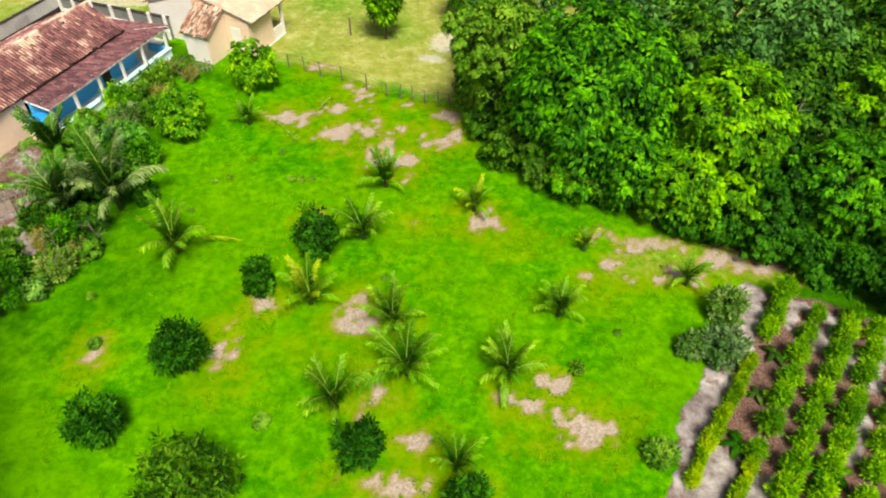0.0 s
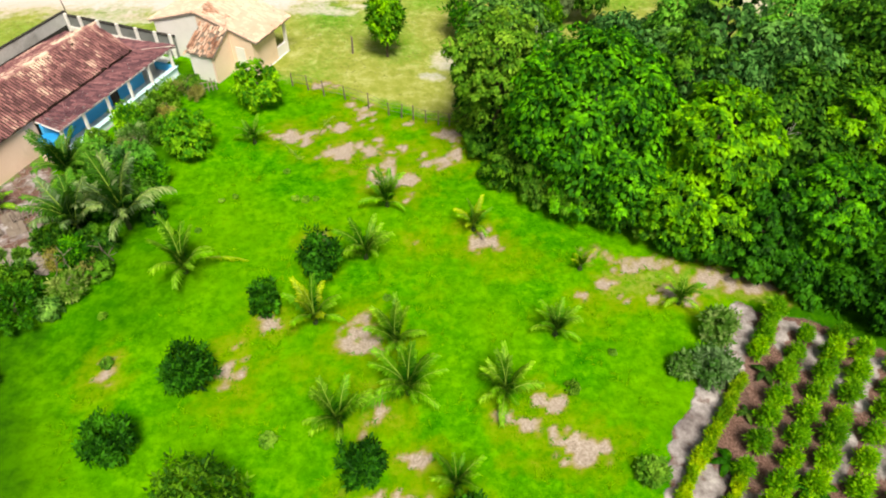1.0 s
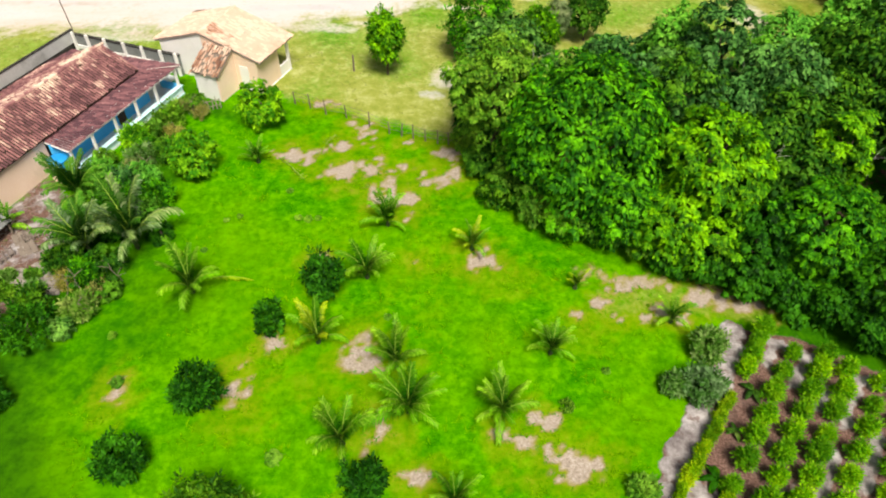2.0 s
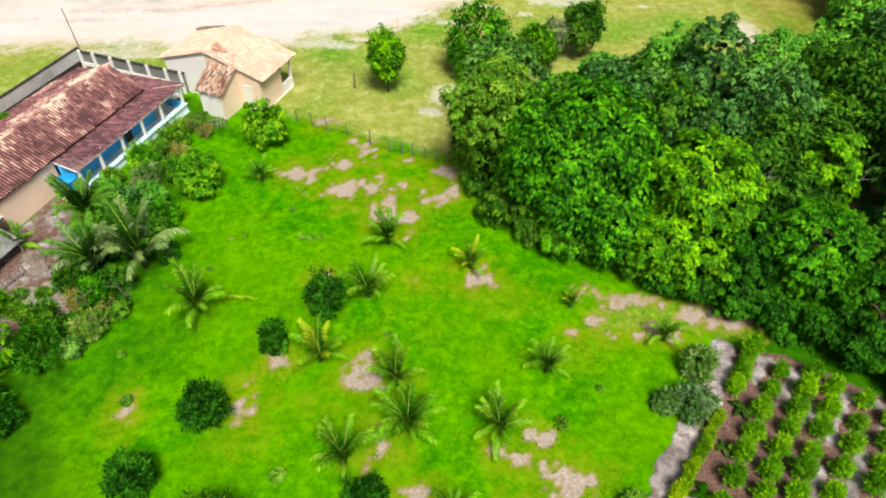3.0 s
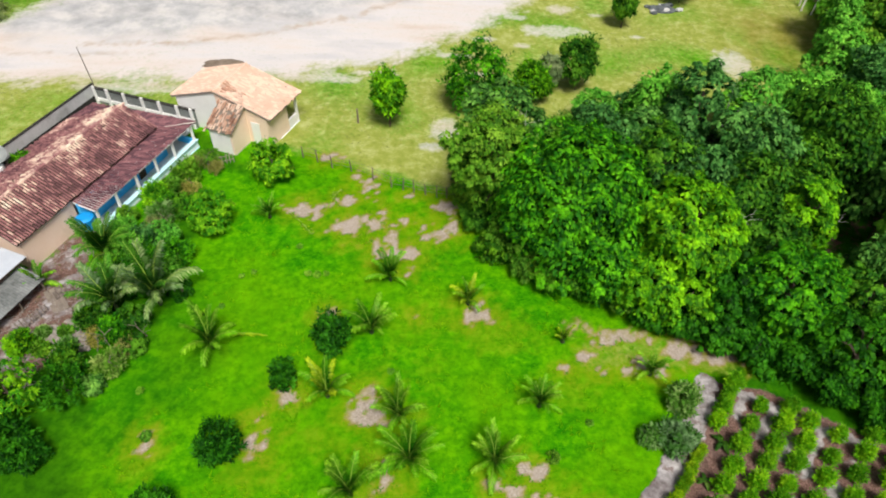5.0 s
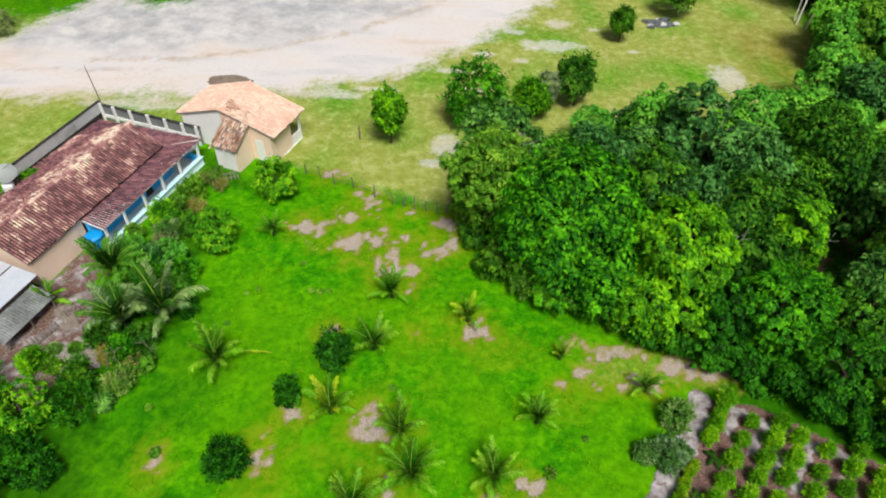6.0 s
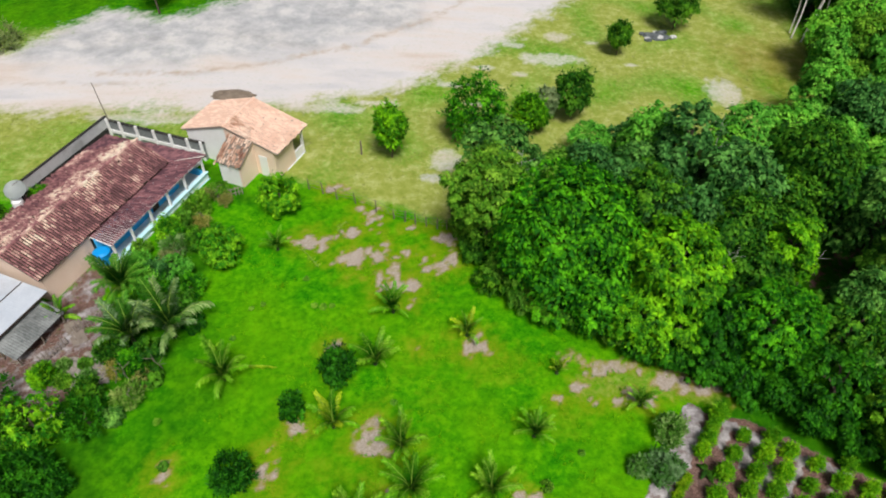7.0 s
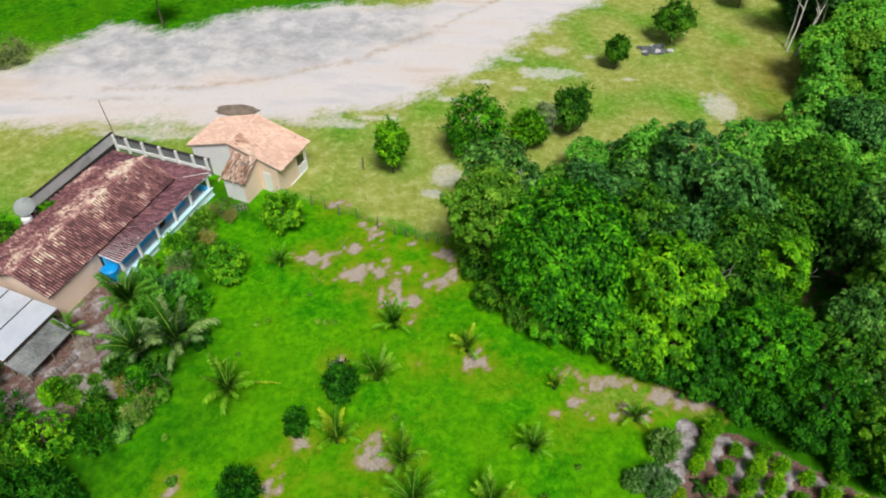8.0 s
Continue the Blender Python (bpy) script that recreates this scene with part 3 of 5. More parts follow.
def crown(blobs, clumps, per_clump, leaf, seed, flat=0.6, spread_out=0.34, low=-0.55, width=0.5):
    """A crown of drooping leaf pads over lobes (x, y, z, radius, height): each pad a small umbrella, with dark gaps between."""
    rng = np.random.default_rng(seed)
    weight = np.array([b[3] * (b[3] + b[4]) for b in blobs])
    spots, aheads, normals = [], [], []
    for k, (b, share) in enumerate(zip(blobs, weight / weight.sum())):
        n = max(5, int(clumps * share))
        d = facings(n, low, rng)
        deep = np.where(rng.random((n, 1)) < 0.14, 0.72, 1)
        mid = np.array(b[:3]) + d * rng.uniform(0.82, 1.1, (n, 1)) * deep * (b[3], b[3], b[4])
        keep = ~buried(mid, blobs, k) & (mid[:, 2] > 0.1)
        mid, d = mid[keep], d[keep]
        n = len(mid)
        reach = (spread_out * b[3] * rng.uniform(0.65, 1.35, n))[:, None, None]
        up = unit(0.6 * d + (0, 0, 0.7) + rng.normal(0, 0.16, (n, 3)))[:, None]
        out = unit(d * (1, 1, 0.2) + rng.normal(0, 0.15, (n, 3)))[:, None]
        out = unit(out - up * (out * up).sum(-1, keepdims=True))
        side = np.cross(up, out)
        a, q = rng.uniform(0, 6.283, (n, per_clump, 1)), np.sqrt(rng.random((n, per_clump, 1)))
        away = np.cos(a) * out + np.sin(a) * side
        p = mid[:, None] + reach * q * away * (1 + 0.25 * np.cos(a)) - up * reach * (0.5 * q * q - flat * 0.3 * rng.normal(0, 1, q.shape))
        spots.append(p.reshape(-1, 3))
        aheads.append((away + 0.45 * out - up * 0.5 * q + rng.normal(0, 0.3, p.shape)).reshape(-1, 3))
        normals.append((up + 0.4 * away * q + rng.normal(0, 0.22, p.shape)).reshape(-1, 3))
    spots, aheads, normals = np.concatenate(spots), np.concatenate(aheads), np.concatenate(normals)
    keep = spots[:, 2] > 0.06
    v, f = leaves(spots[keep], aheads[keep], normals[keep], leaf, rng, width=width)
    return v.tolist(), f.tolist()


def sprays(blobs, count, per_shoot, leaf, seed, long=0.45, rise=0.5, low=-0.6, width=0.34):
    """A crown of leafy shoots that point out and up from the lobes, over a filling of inner leaves."""
    rng = np.random.default_rng(seed)
    weight = np.array([b[3] * (b[3] + b[4]) for b in blobs])
    spots, aheads, normals = [], [], []
    for k, (b, share) in enumerate(zip(blobs, weight / weight.sum())):
        n = max(4, int(count * share))
        d = facings(n, low, rng)
        foot = np.array(b[:3]) + d * rng.uniform(0.62, 0.9, (n, 1)) * (b[3], b[3], b[4])
        keep = ~buried(foot, blobs, k, 0.6) & (foot[:, 2] > 0.05)
        foot, d = foot[keep], d[keep]
        n = len(foot)
        way = unit(d + (0, 0, rise) + rng.normal(0, 0.22, (n, 3)))[:, None]
        reach = (long * rng.uniform(0.6, 1.35, n))[:, None, None]
        out = unit(np.cross(way, rng.normal(0, 1, (n, 1, 3))))
        side = np.cross(way, out)
        at = (np.arange(per_shoot) + 0.5)[None, :, None] / per_shoot
        a = np.arange(per_shoot)[None, :, None] * 2.4 + rng.uniform(0, 6.28, (n, 1, 1))
        away = np.cos(a) * out + np.sin(a) * side
        p = foot[:, None] + way * reach * at + away * leaf * 0.4
        spots.append(p.reshape(-1, 3))
        aheads.append((away * (1.1 - 0.6 * at) + way * (0.4 + 0.7 * at) + rng.normal(0, 0.15, p.shape)).reshape(-1, 3))
        normals.append((way * 0.8 + (0, 0, 0.5) - away * 0.3 + rng.normal(0, 0.2, p.shape)).reshape(-1, 3))
        m = n * 3
        q = facings(m, -0.9, rng, 0.4)
        spots.append(np.array(b[:3]) + q * rng.uniform(0.3, 0.75, (m, 1)) * (b[3], b[3], b[4]))
        aheads.append(rng.normal(0, 1, (m, 3)))
        normals.append(q + rng.normal(0, 0.3, (m, 3)))
    spots, aheads, normals = np.concatenate(spots), np.concatenate(aheads), np.concatenate(normals)
    keep = spots[:, 2] > 0.04
    v, f = leaves(spots[keep], aheads[keep], normals[keep], leaf, rng, 0.3, width)
    return v.tolist(), f.tolist()


def joined(*meshes):
    """Several leaf meshes as one."""
    v, f = [], []
    for points, faces in meshes:
        f += [[k + len(v) for k in face] for face in faces]
        v += points
    return v, f


def trunk(tall, thick, reach, seed, limbs=6, start=0.35):
    rng = random.Random(seed)
    bm = bmesh.new()
    bend = [(rng.uniform(-0.05, 0.05) * tall * k, rng.uniform(-0.05, 0.05) * tall * k, tall * k) for k in (0, 0.3, 0.65, 1)]
    bend[0] = (0, 0, -0.25)
    tube(bm, bend, [thick * 1.25, thick, thick * 0.75, thick * 0.35])
    for i in range(limbs):
        k, a = start + (0.95 - start) * i / max(1, limbs - 1), rng.uniform(0, 6.28)
        far = reach * rng.uniform(0.35, 0.6)
        foot = Vector((0, 0, tall * k * 0.9))
        mid = foot + Vector((math.cos(a) * far * 0.5, math.sin(a) * far * 0.5, tall * 0.14))
        end = foot + Vector((math.cos(a + 0.3) * far, math.sin(a + 0.3) * far, tall * 0.2))
        tube(bm, [foot, mid, end], [thick * 0.5, thick * 0.32, thick * 0.1], 5)
    return bm


def plant(name, place, label, category, group, stem, stem_material, foliage, leaf_material, crown_name="crown", turn=0.0):
    top = thing(name, place, label, category, group, turn=turn)
    part("trunk" if crown_name == "crown" else "stem", stem, stem_material, top)
    part(crown_name, foliage, leaf_material, top)
    return top


def lobes(r, tall, seed, count=7, main=0.72):
    """Lobes that make an uneven crown of that radius and height."""
    rng = random.Random(seed)
    out = [(0, 0, tall * 0.56, r * main, tall * 0.42)]
    for i in range(count):
        a = 6.283 * i / count + rng.uniform(-0.3, 0.3)
        s = r * rng.uniform(0.3, 0.46) * min(1, (1.25 - main) / 0.5)
        d, z = r * rng.uniform(0.9, 1.04) - s, tall * rng.uniform(0.3, 0.78)
        out.append((d * math.cos(a), d * math.sin(a), z, s, min(s * 0.95, z * 0.9)))
    return out


# the wood's edge: trees that stand out one by one
# each: x, y, height, radius, leaf, leaf size, pads, flatness, share of the main dome
EDGE_BY_LAWN = [
    (3.4, 36.8, 10.0, 3.3, LEAF_OLIVE, 0.36, 300, 0.9, 0.7), (8.4, 34.0, 9.8, 5.0, LEAF_BRIGHT, 0.46, 520, 0.35, 0.93), (5.0, 33.4, 5.0, 2.2, LEAF_OLIVE, 0.34, 130, 0.8, 0.7),
    (10.6, 30.2, 5.0, 2.5, LEAF_BRIGHT, 0.42, 170, 0.4, 0.85), (12.9, 28.7, 4.9, 2.4, LEAF_LIME, 0.44, 150, 0.3, 0.8), (14.9, 27.7, 4.0, 1.9, LEAF_LIME, 0.42, 100, 0.3, 0.8), (3.4, 40.2, 7.4, 2.6, LEAF_OLIVE, 0.34, 190, 0.8, 0.7),
    (7.4, 30.7, 3.0, 1.7, LEAF_MID, 0.3, 90, 0.6, 0.7)]
EDGE_BY_FIELD = [
    (15.1, 31.2, 8.5, 3.7, LEAF_LIME, 0.5, 330, 0.22, 0.84), (20.9, 27.6, 6.4, 3.3, LEAF_BRIGHT, 0.46, 260, 0.3, 0.85), (17.6, 27.7, 4.9, 2.3, LEAF_CITRUS, 0.36, 140, 0.6, 0.7),
    (16.9, 26.1, 3.4, 1.8, LEAF_CITRUS, 0.34, 90, 0.6, 0.7), (23.6, 23.7, 5.2, 3.0, LEAF_CITRUS, 0.4, 180, 0.6, 0.75), (26.9, 21.0, 5.9, 3.1, LEAF_MID, 0.42, 190, 0.5, 0.75),
    (30.8, 18.5, 5.8, 3.3, LEAF_MID, 0.42, 160, 0.6, 0.7), (29.2, 25.9, 6.4, 3.2, LEAF_DARK, 0.44, 190, 0.6, 0.7), (25.6, 27.3, 6.0, 2.9, LEAF_MID, 0.42, 170, 0.6, 0.7),
    (33.2, 23.9, 6.0, 3.0, LEAF_MID, 0.42, 150, 0.6, 0.7)]
TALL_WITHIN = [
    (23.4, 32.6, 8.2, 1.9, LEAF_LIME, 0.46, 120, 0.3, 0.8), (14.2, 35.6, 10.0, 2.8, LEAF_MID, 0.42, 210, 0.5, 0.8),
    (18.4, 42.6, 10.6, 2.7, LEAF_DARK, 0.44, 180, 0.6, 0.7)]
for i, (x, y, tall, r, leaf, size, clumps, flat, main) in enumerate(EDGE_BY_LAWN + EDGE_BY_FIELD + TALL_WITHIN):
    kind_of = {LEAF_BRIGHT: "bright green", LEAF_LIME: "lime green tiered", LEAF_MID: "mid green", LEAF_DARK: "dark green", LEAF_CITRUS: "very dark green", LEAF_OLIVE: "olive green"}[leaf]
    size_of = "tall" if tall > 7 else "bushy"
    plant("forest_tree", (x, y, gz(x, y)), f"{size_of} {kind_of} broadleaf tree at the edge of the wood", "tree", "trees of the wood",
          trunk(tall * 0.72, 0.09 + 0.02 * tall, r, 40 + i), BARK, crown(lobes(r, tall, i, 8, main), round(clumps * 1.25), 46, size * 0.74, 100 + i, flat * 0.8, 0.42 / r ** 0.6, -0.7, 0.6), leaf)

# the wood behind: a few kinds of tree, repeated with turns and sizes of their own
kinds = []
for i, (leaf, tall, r) in enumerate([(LEAF_DARK, 8.2, 3.1), (LEAF_DARK, 7.4, 2.8), (LEAF_MID, 7.8, 3.0), (LEAF_DARK, 8.6, 2.7), (LEAF_MID, 7.0, 2.6), (LEAF_FRESH, 7.4, 2.7), (LEAF_DARK, 7.6, 2.6), (LEAF_OLIVE, 7.2, 2.3)]):
    words = {LEAF_DARK: "dark green", LEAF_MID: "mid green", LEAF_FRESH: "fresh green", LEAF_OLIVE: "olive green"}[leaf]
    kinds.append((words, trunk(tall * 0.75, 0.2, r, 70 + i), crown(lobes(r, tall, 30 + i), 235, 30, 0.34, 200 + i, 0.9, 0.28, -0.25, 0.6), leaf))
# small dark gaps between the crowns
GLADES = ((14.6, 45.2, 1.7), (20.6, 44.3, 1.8), (17.5, 39.6, 2.2), (29.6, 42.8, 1.8))
rng = random.Random(5)
first = {}
row = 0
y = 25.0
while y < 92:
    x = 3.0 + (row % 2) * 1.9
    while x < 74:
        px, py = x + rng.uniform(-1.1, 1.1), y + rng.uniform(-1.0, 1.0)
        k, s = rng.choice([1, 1, 5, 5, 2, 5, 5, 5, 5, 7, 7] if y > 44 or x > 29 and y > 38 else [0, 0, 1, 1, 2, 2, 3, 3, 4, 7, 6, 6, 3, 7]), rng.uniform(0.7, 1.2)
        if inside(WOOD, np.array([px]), np.array([py]))[0] > 0.0 and math.hypot((px - 26.0) / 1.5, py - 33.8) > 1.7 and math.hypot(px - 42, py - 73.6) > 3.6 and all(math.hypot(px - gx, py - gy) > gr for gx, gy, gr in GLADES) and px < 0.62 * py + 17 and py > 0.1 * px + 22:
            m = pose(px, py, gz(px, py), 0, 0, rng.uniform(0, 360)) @ Matrix.Diagonal((s, s, s * rng.uniform(0.68, 1.22) * (0.82 if y > 46 else 1), 1))
            if k not in first:
                words, stem, foliage, leaf = kinds[k]
                first[k] = plant("forest_tree", (0, 0, 0), f"{words} broadleaf tree crowded in the wood", "tree", "trees of the wood", stem, BARK, foliage, leaf)
                first[k].matrix_world = m
            else:
                ob = copy_thing(first[k], m)
                ob.matrix_basis = m
        x += 3.7
    y += 3.4
    row += 1



def bare_tree(x, y, tall, seed):
    """A dead tree whose pale twigs stand out among the crowns."""
    rng = random.Random(seed)
    top = thing("bare_tree", (x, y, gz(x, y)), "dead leafless tree with pale bare twigs among the crowns", "tree", "bare trees in the wood")
    bm = bmesh.new()
    tube(bm, [(0, 0, -0.2), (0.1, 0.05, tall * 0.5), (0.05, 0.2, tall)], [0.07, 0.035, 0.008], 6)
    for k in range(12):
        a, z = rng.uniform(0, 6.28), tall * rng.uniform(0.6, 0.97)
        far = rng.uniform(0.5, 1.3)
        foot = Vector((0.06, 0.1, z))
        mid = foot + Vector((math.cos(a) * far * 0.5, math.sin(a) * far * 0.5, 0.35 * far))
        end = foot + Vector((math.cos(a + 0.4) * far, math.sin(a + 0.4) * far, rng.uniform(0.2, 0.9) * far))
        tube(bm, [foot, mid, end], [0.013, 0.009, 0.004], 4)
        tube(bm, [mid, mid + Vector((math.cos(a - 0.7) * far * 0.5, math.sin(a - 0.7) * far * 0.5, 0.3 * far))], [0.011, 0.005], 4)
    part("trunk", bm, BARK_GREY, top)


for i, (x, y, tall) in enumerate(((18.6, 31.6, 5.8), (24.0, 31.6, 5.2), (5.6, 38.9, 8.0), (21.6, 44.6, 7.4))):
    bare_tree(x, y, tall, 180 + i)

# undergrowth along the foot of the wood
HEM = [(1.9, 38.2), (2.3, 35.6), (3.5, 32.7), (5.2, 31.0), (7.1, 29.7), (9.4, 29.3), (11.2, 28.3), (12.9, 27.3), (14.7, 26.3), (16.5, 25.4), (18.5, 24.3), (20.4, 23.2), (22.0, 21.8), (23.9, 20.1), (25.7, 18.8), (27.7, 17.4), (30.0, 16.1), (32.6, 14.4), (1.9, 40.4)]
for i, (x, y) in enumerate(HEM):
    rng_hem = random.Random(900 + i)
    r, tall = rng_hem.uniform(1.2, 1.7), rng_hem.uniform(1.8, 3.0)
    leaf = LEAF_BRIGHT if i == 4 else LEAF_CITRUS if i > 6 else LEAF_OLIVE if i % 3 == 0 else LEAF_MID
    words = {LEAF_OLIVE: "olive green", LEAF_LIME: "lime green", LEAF_BRIGHT: "bright green", LEAF_MID: "mid green", LEAF_DARK: "dark green", LEAF_CITRUS: "very dark green"}[leaf]
    plant("undergrowth_bush", (x + 0.3, y + 0.7, gz(x, y)), f"{words} bush at the foot of the wood", "bush", "undergrowth",
          trunk(tall * 0.7, 0.06, r * 0.7, 950 + i, 4, 0.2), BARK, crown(lobes(r, tall, 960 + i, 5), 80, 34, 0.32, 970 + i, 0.6, 0.4, -0.8), leaf)


# ---- houses ----
def tiles(name, low_a, low_b, high_a, high_b, material, parent, label="", pitch=0.21, course=0.38, seed=0, lost=0.0, slip=0.015):
    """A tiled slope between its eave (low) and its top edge (high): barrel tiles in courses, each a piece of its own, joined."""
    rng = np.random.default_rng(seed)
    la, lb, ha, hb = (np.array(p, float) for p in (low_a, low_b, high_a, high_b))
    across, up = lb - la, ha - la
    cols, rows = max(1, round(np.linalg.norm(across) / pitch)), max(1, round(np.linalg.norm(up) / course))
    normal = np.cross(across, up)
    normal /= np.linalg.norm(normal)
    if normal[2] < 0:
        normal = -normal
    v, f = [], []
    for r in range(rows):
        for c in range(cols):
            if rng.random() < lost:
                continue
            shift = rng.normal(0, slip, 2)
            corner = []
            for along_up, lift in ((r - 0.12, 0.045), (r + 1.02, 0.012)):
                s = along_up / rows + shift[0]
                for q, h in ((0.2, 0.0), (0.32, 0.08), (0.5, 0.115), (0.68, 0.08), (0.8, 0.0)):
                    w = (c + q) / cols
                    p = (1 - s) * ((1 - w) * la + w * lb) + s * ((1 - w) * ha + w * hb)
                    corner.append(p + normal * (h + lift + abs(shift[1])))
            k = len(v)
            v += [tuple(p) for p in corner]
            f += [(k + j, k + j + 1, k + j + 6, k + j + 5) for j in range(4)]
    ob = part(name, (v, f), material, parent, label)
    return tagged(ob, kind="stuff")


def deck(points, thick, material, parent, name="roof_deck"):
    """The boards that carry the tiles: a thin slab under a sloping outline."""
    bm = bmesh.new()
    top = [bm.verts.new(p) for p in points]
    low = [bm.verts.new((p[0], p[1], p[2] - thick)) for p in points]
    n = len(points)
    bm.faces.new(top), bm.faces.new(low[::-1])
    for i in range(n):
        bm.faces.new((low[i], low[(i + 1) % n], top[(i + 1) % n], top[i]))
    bmesh.ops.recalc_face_normals(bm, faces=bm.faces)
    return part(name, bm, material, parent)


def caps(name, a, b, material, parent, r=0.11, piece=0.4):
    """A line of half-round ridge tiles."""
    a, b = Vector(a), Vector(b)
    n = max(1, round((b - a).length / piece))
    bm = bmesh.new()
    for i in range(n):
        tube(bm, [a.lerp(b, i / n), a.lerp(b, (i + 1.1) / n)], [r * 1.12, r * 0.92], 8)
    return part(name, bm, material, parent)


def gable(x0, x1, mid, y0, y1, base, top):
    """A triangular wall under a ridge."""
    bm = bmesh.new()
    a = [bm.verts.new((x, y0, z)) for x, z in ((x0, base), (x1, base), (mid, top))]
    b = [bm.verts.new((x, y1, z)) for x, z in ((x0, base), (x1, base), (mid, top))]
    bm.faces.new(a), bm.faces.new(b[::-1])
    for i in range(3):
        bm.faces.new((a[i], b[i], b[(i + 1) % 3], a[(i + 1) % 3]))
    bmesh.ops.recalc_face_normals(bm, faces=bm.faces)
    return bm


FARM = pose(-19.05, 44.3, 0.92, 0, 0, -20.5)


def farmhouse():
    h = thing("farmhouse", (0, 0, 0), "low farmhouse with old red tiles and a blue veranda", "house")
    h.matrix_world = FARM
    part("plinth", box((-10.3, -15.4, -0.6), (-1.9, 1.7, 0.14), 0.02), CEMENT, h)
    # bluish cement: the blue wall's reflection is put into the floor colour
    part("veranda_floor", box((-1.898, -10.74, -0.6), (-0.16, 0.12, 0.16), 0.02), CEMENT, h, "pale cement veranda floor tinted with the wall's blue reflection")
    part("wall", box((-7.7, -15.2, 0), (-2.0, -15.0, 2.3)), SALMON_WALL, h, "salmon plaster end wall")
    part("wall", box((-7.7, -15.0, 0), (-7.5, -1.9, 2.25)), SALMON_WALL, h, "salmon plaster side wall")
    part("wall", box((-2.2, -15.0, 0), (-2.0, -10.75, 2.5)), SALMON_WALL, h, "salmon plaster side wall with a damp foot")
    # dark strip added to draw the shadow line between the two roofs
    part("wall_plate", box((-2.2, -10.75, 2.2), (-2.0, -1.9, 2.5)), DARK_WOOD, h, "dark strip put in as the shadow line under the eave")
    front = part("wall", box((-1.72, -10.75, 0), (-1.52, -1.9, 2.2)), BLUE_WALL, h, "bright blue painted veranda wall")
    part("door", box((-1.518, -5.2, 0), (-1.47, -4.5, 1.95), 0.01), DARK_WOOD, front)
    part("wall", box((-7.5, -2.1, 0), (-1.72, -1.9, 2.2)), SALMON_WALL, h)
    part("gable", gable(-7.7, -2.0, -4.4, -15.2, -15.0, 2.3, 3.65), SALMON_WALL, h)
    part("gable", gable(-7.7, -2.0, -4.4, -2.1, -1.9, 2.3, 3.65), SALMON_WALL, h)
    deck([(-1.85, -15.5, 2.55), (-1.85, -1.8, 2.55), (-4.4, -1.8, 3.92), (-4.4, -15.5, 3.92)], 0.08, DARK_WOOD, h)
    deck([(-11.1, -15.5, 0.9), (-11.1, -1.8, 0.9), (-4.4, -1.8, 3.92), (-4.4, -15.5, 3.92)], 0.08, DARK_WOOD, h)
    # unseen underside made white to bounce light onto the blue veranda wall
    deck([(-0.2, -10.75, 2.0), (-0.2, 0.15, 2.0), (-2.0, -1.75, 2.26), (-2.0, -10.75, 2.26)], 0.07, WHITE_WALL, h, "veranda_deck")
    deck([(-11.3, 1.3, 0.6), (-0.16, 0.48, 1.92), (-2.0, -1.7, 2.26), (-11.1, -1.75, 0.94)], 0.07, DARK_WOOD, h, "back_deck")
    tiles("roof_tiles", (-1.83, -15.55, 2.56), (-1.83, -1.75, 2.56), (-4.4, -15.55, 3.94), (-4.4, -1.75, 3.94), TILE_OLD, h, "weathered red tiles with pale worn fields", seed=1)
    tiles("roof_tiles", (-11.12, -15.55, 0.92), (-11.12, -1.75, 0.92), (-4.4, -15.55, 3.94), (-4.4, -1.75, 3.94), TILE_OLD, h, "weathered red tiles with pale worn fields", seed=2)
    tiles("veranda_tiles", (-0.16, -10.75, 2.02), (-0.16, 0.15, 2.02), (-1.98, -10.75, 2.28), (-1.98, -1.6, 2.28), TILE_DARK, h, "dark maroon veranda tiles", seed=3)
    tiles("back_tiles", (-11.32, 1.33, 0.62), (-0.12, 0.5, 1.95), (-11.12, -1.75, 0.96), (-1.98, -1.68, 2.29), TILE_DARK, h, "dark maroon tiles over the back of the house", seed=4)
    caps("ridge_tiles", (-4.4, -15.6, 4.02), (-4.4, -1.7, 4.02), TILE_OLD, h)
    caps("hip_tiles", (-1.98, -1.66, 2.36), (-0.18, 0.2, 2.1), FLOOR_TILE, h, 0.05)
    for at in (-0.05, -2.4, -4.45, -6.55, -8.65, -10.55):
        part("column", box((-0.4, at - 0.085, 0.5), (-0.23, at + 0.085, 1.94), 0.015), WHITE_WALL, h, "white painted veranda column")
    part("parapet", box((-0.42, -10.7, 0.162), (-0.18, 0.12, 0.55), 0.02), PALE_BLUE, h, "pale blue low veranda parapet")
    part("coping", box((-0.48, -10.76, 0.552), (-0.1, 0.18, 0.62), 0.015), PALE_BLUE, h)
    part("parapet", box((-2.0, -10.72, 0.162), (-0.42, -10.5, 0.55), 0.02), PALE_BLUE, h)
    part("parapet", box((-2.0, -0.1, 0.162), (-0.42, 0.12, 0.7), 0.02), BLUE_WALL, h, "blue low wall at the veranda end")
    part("footing", box((-0.158, -10.7, -0.75), (-0.06, 0.1, 0.0), 0.02), PALE_BLUE, h)
    return h


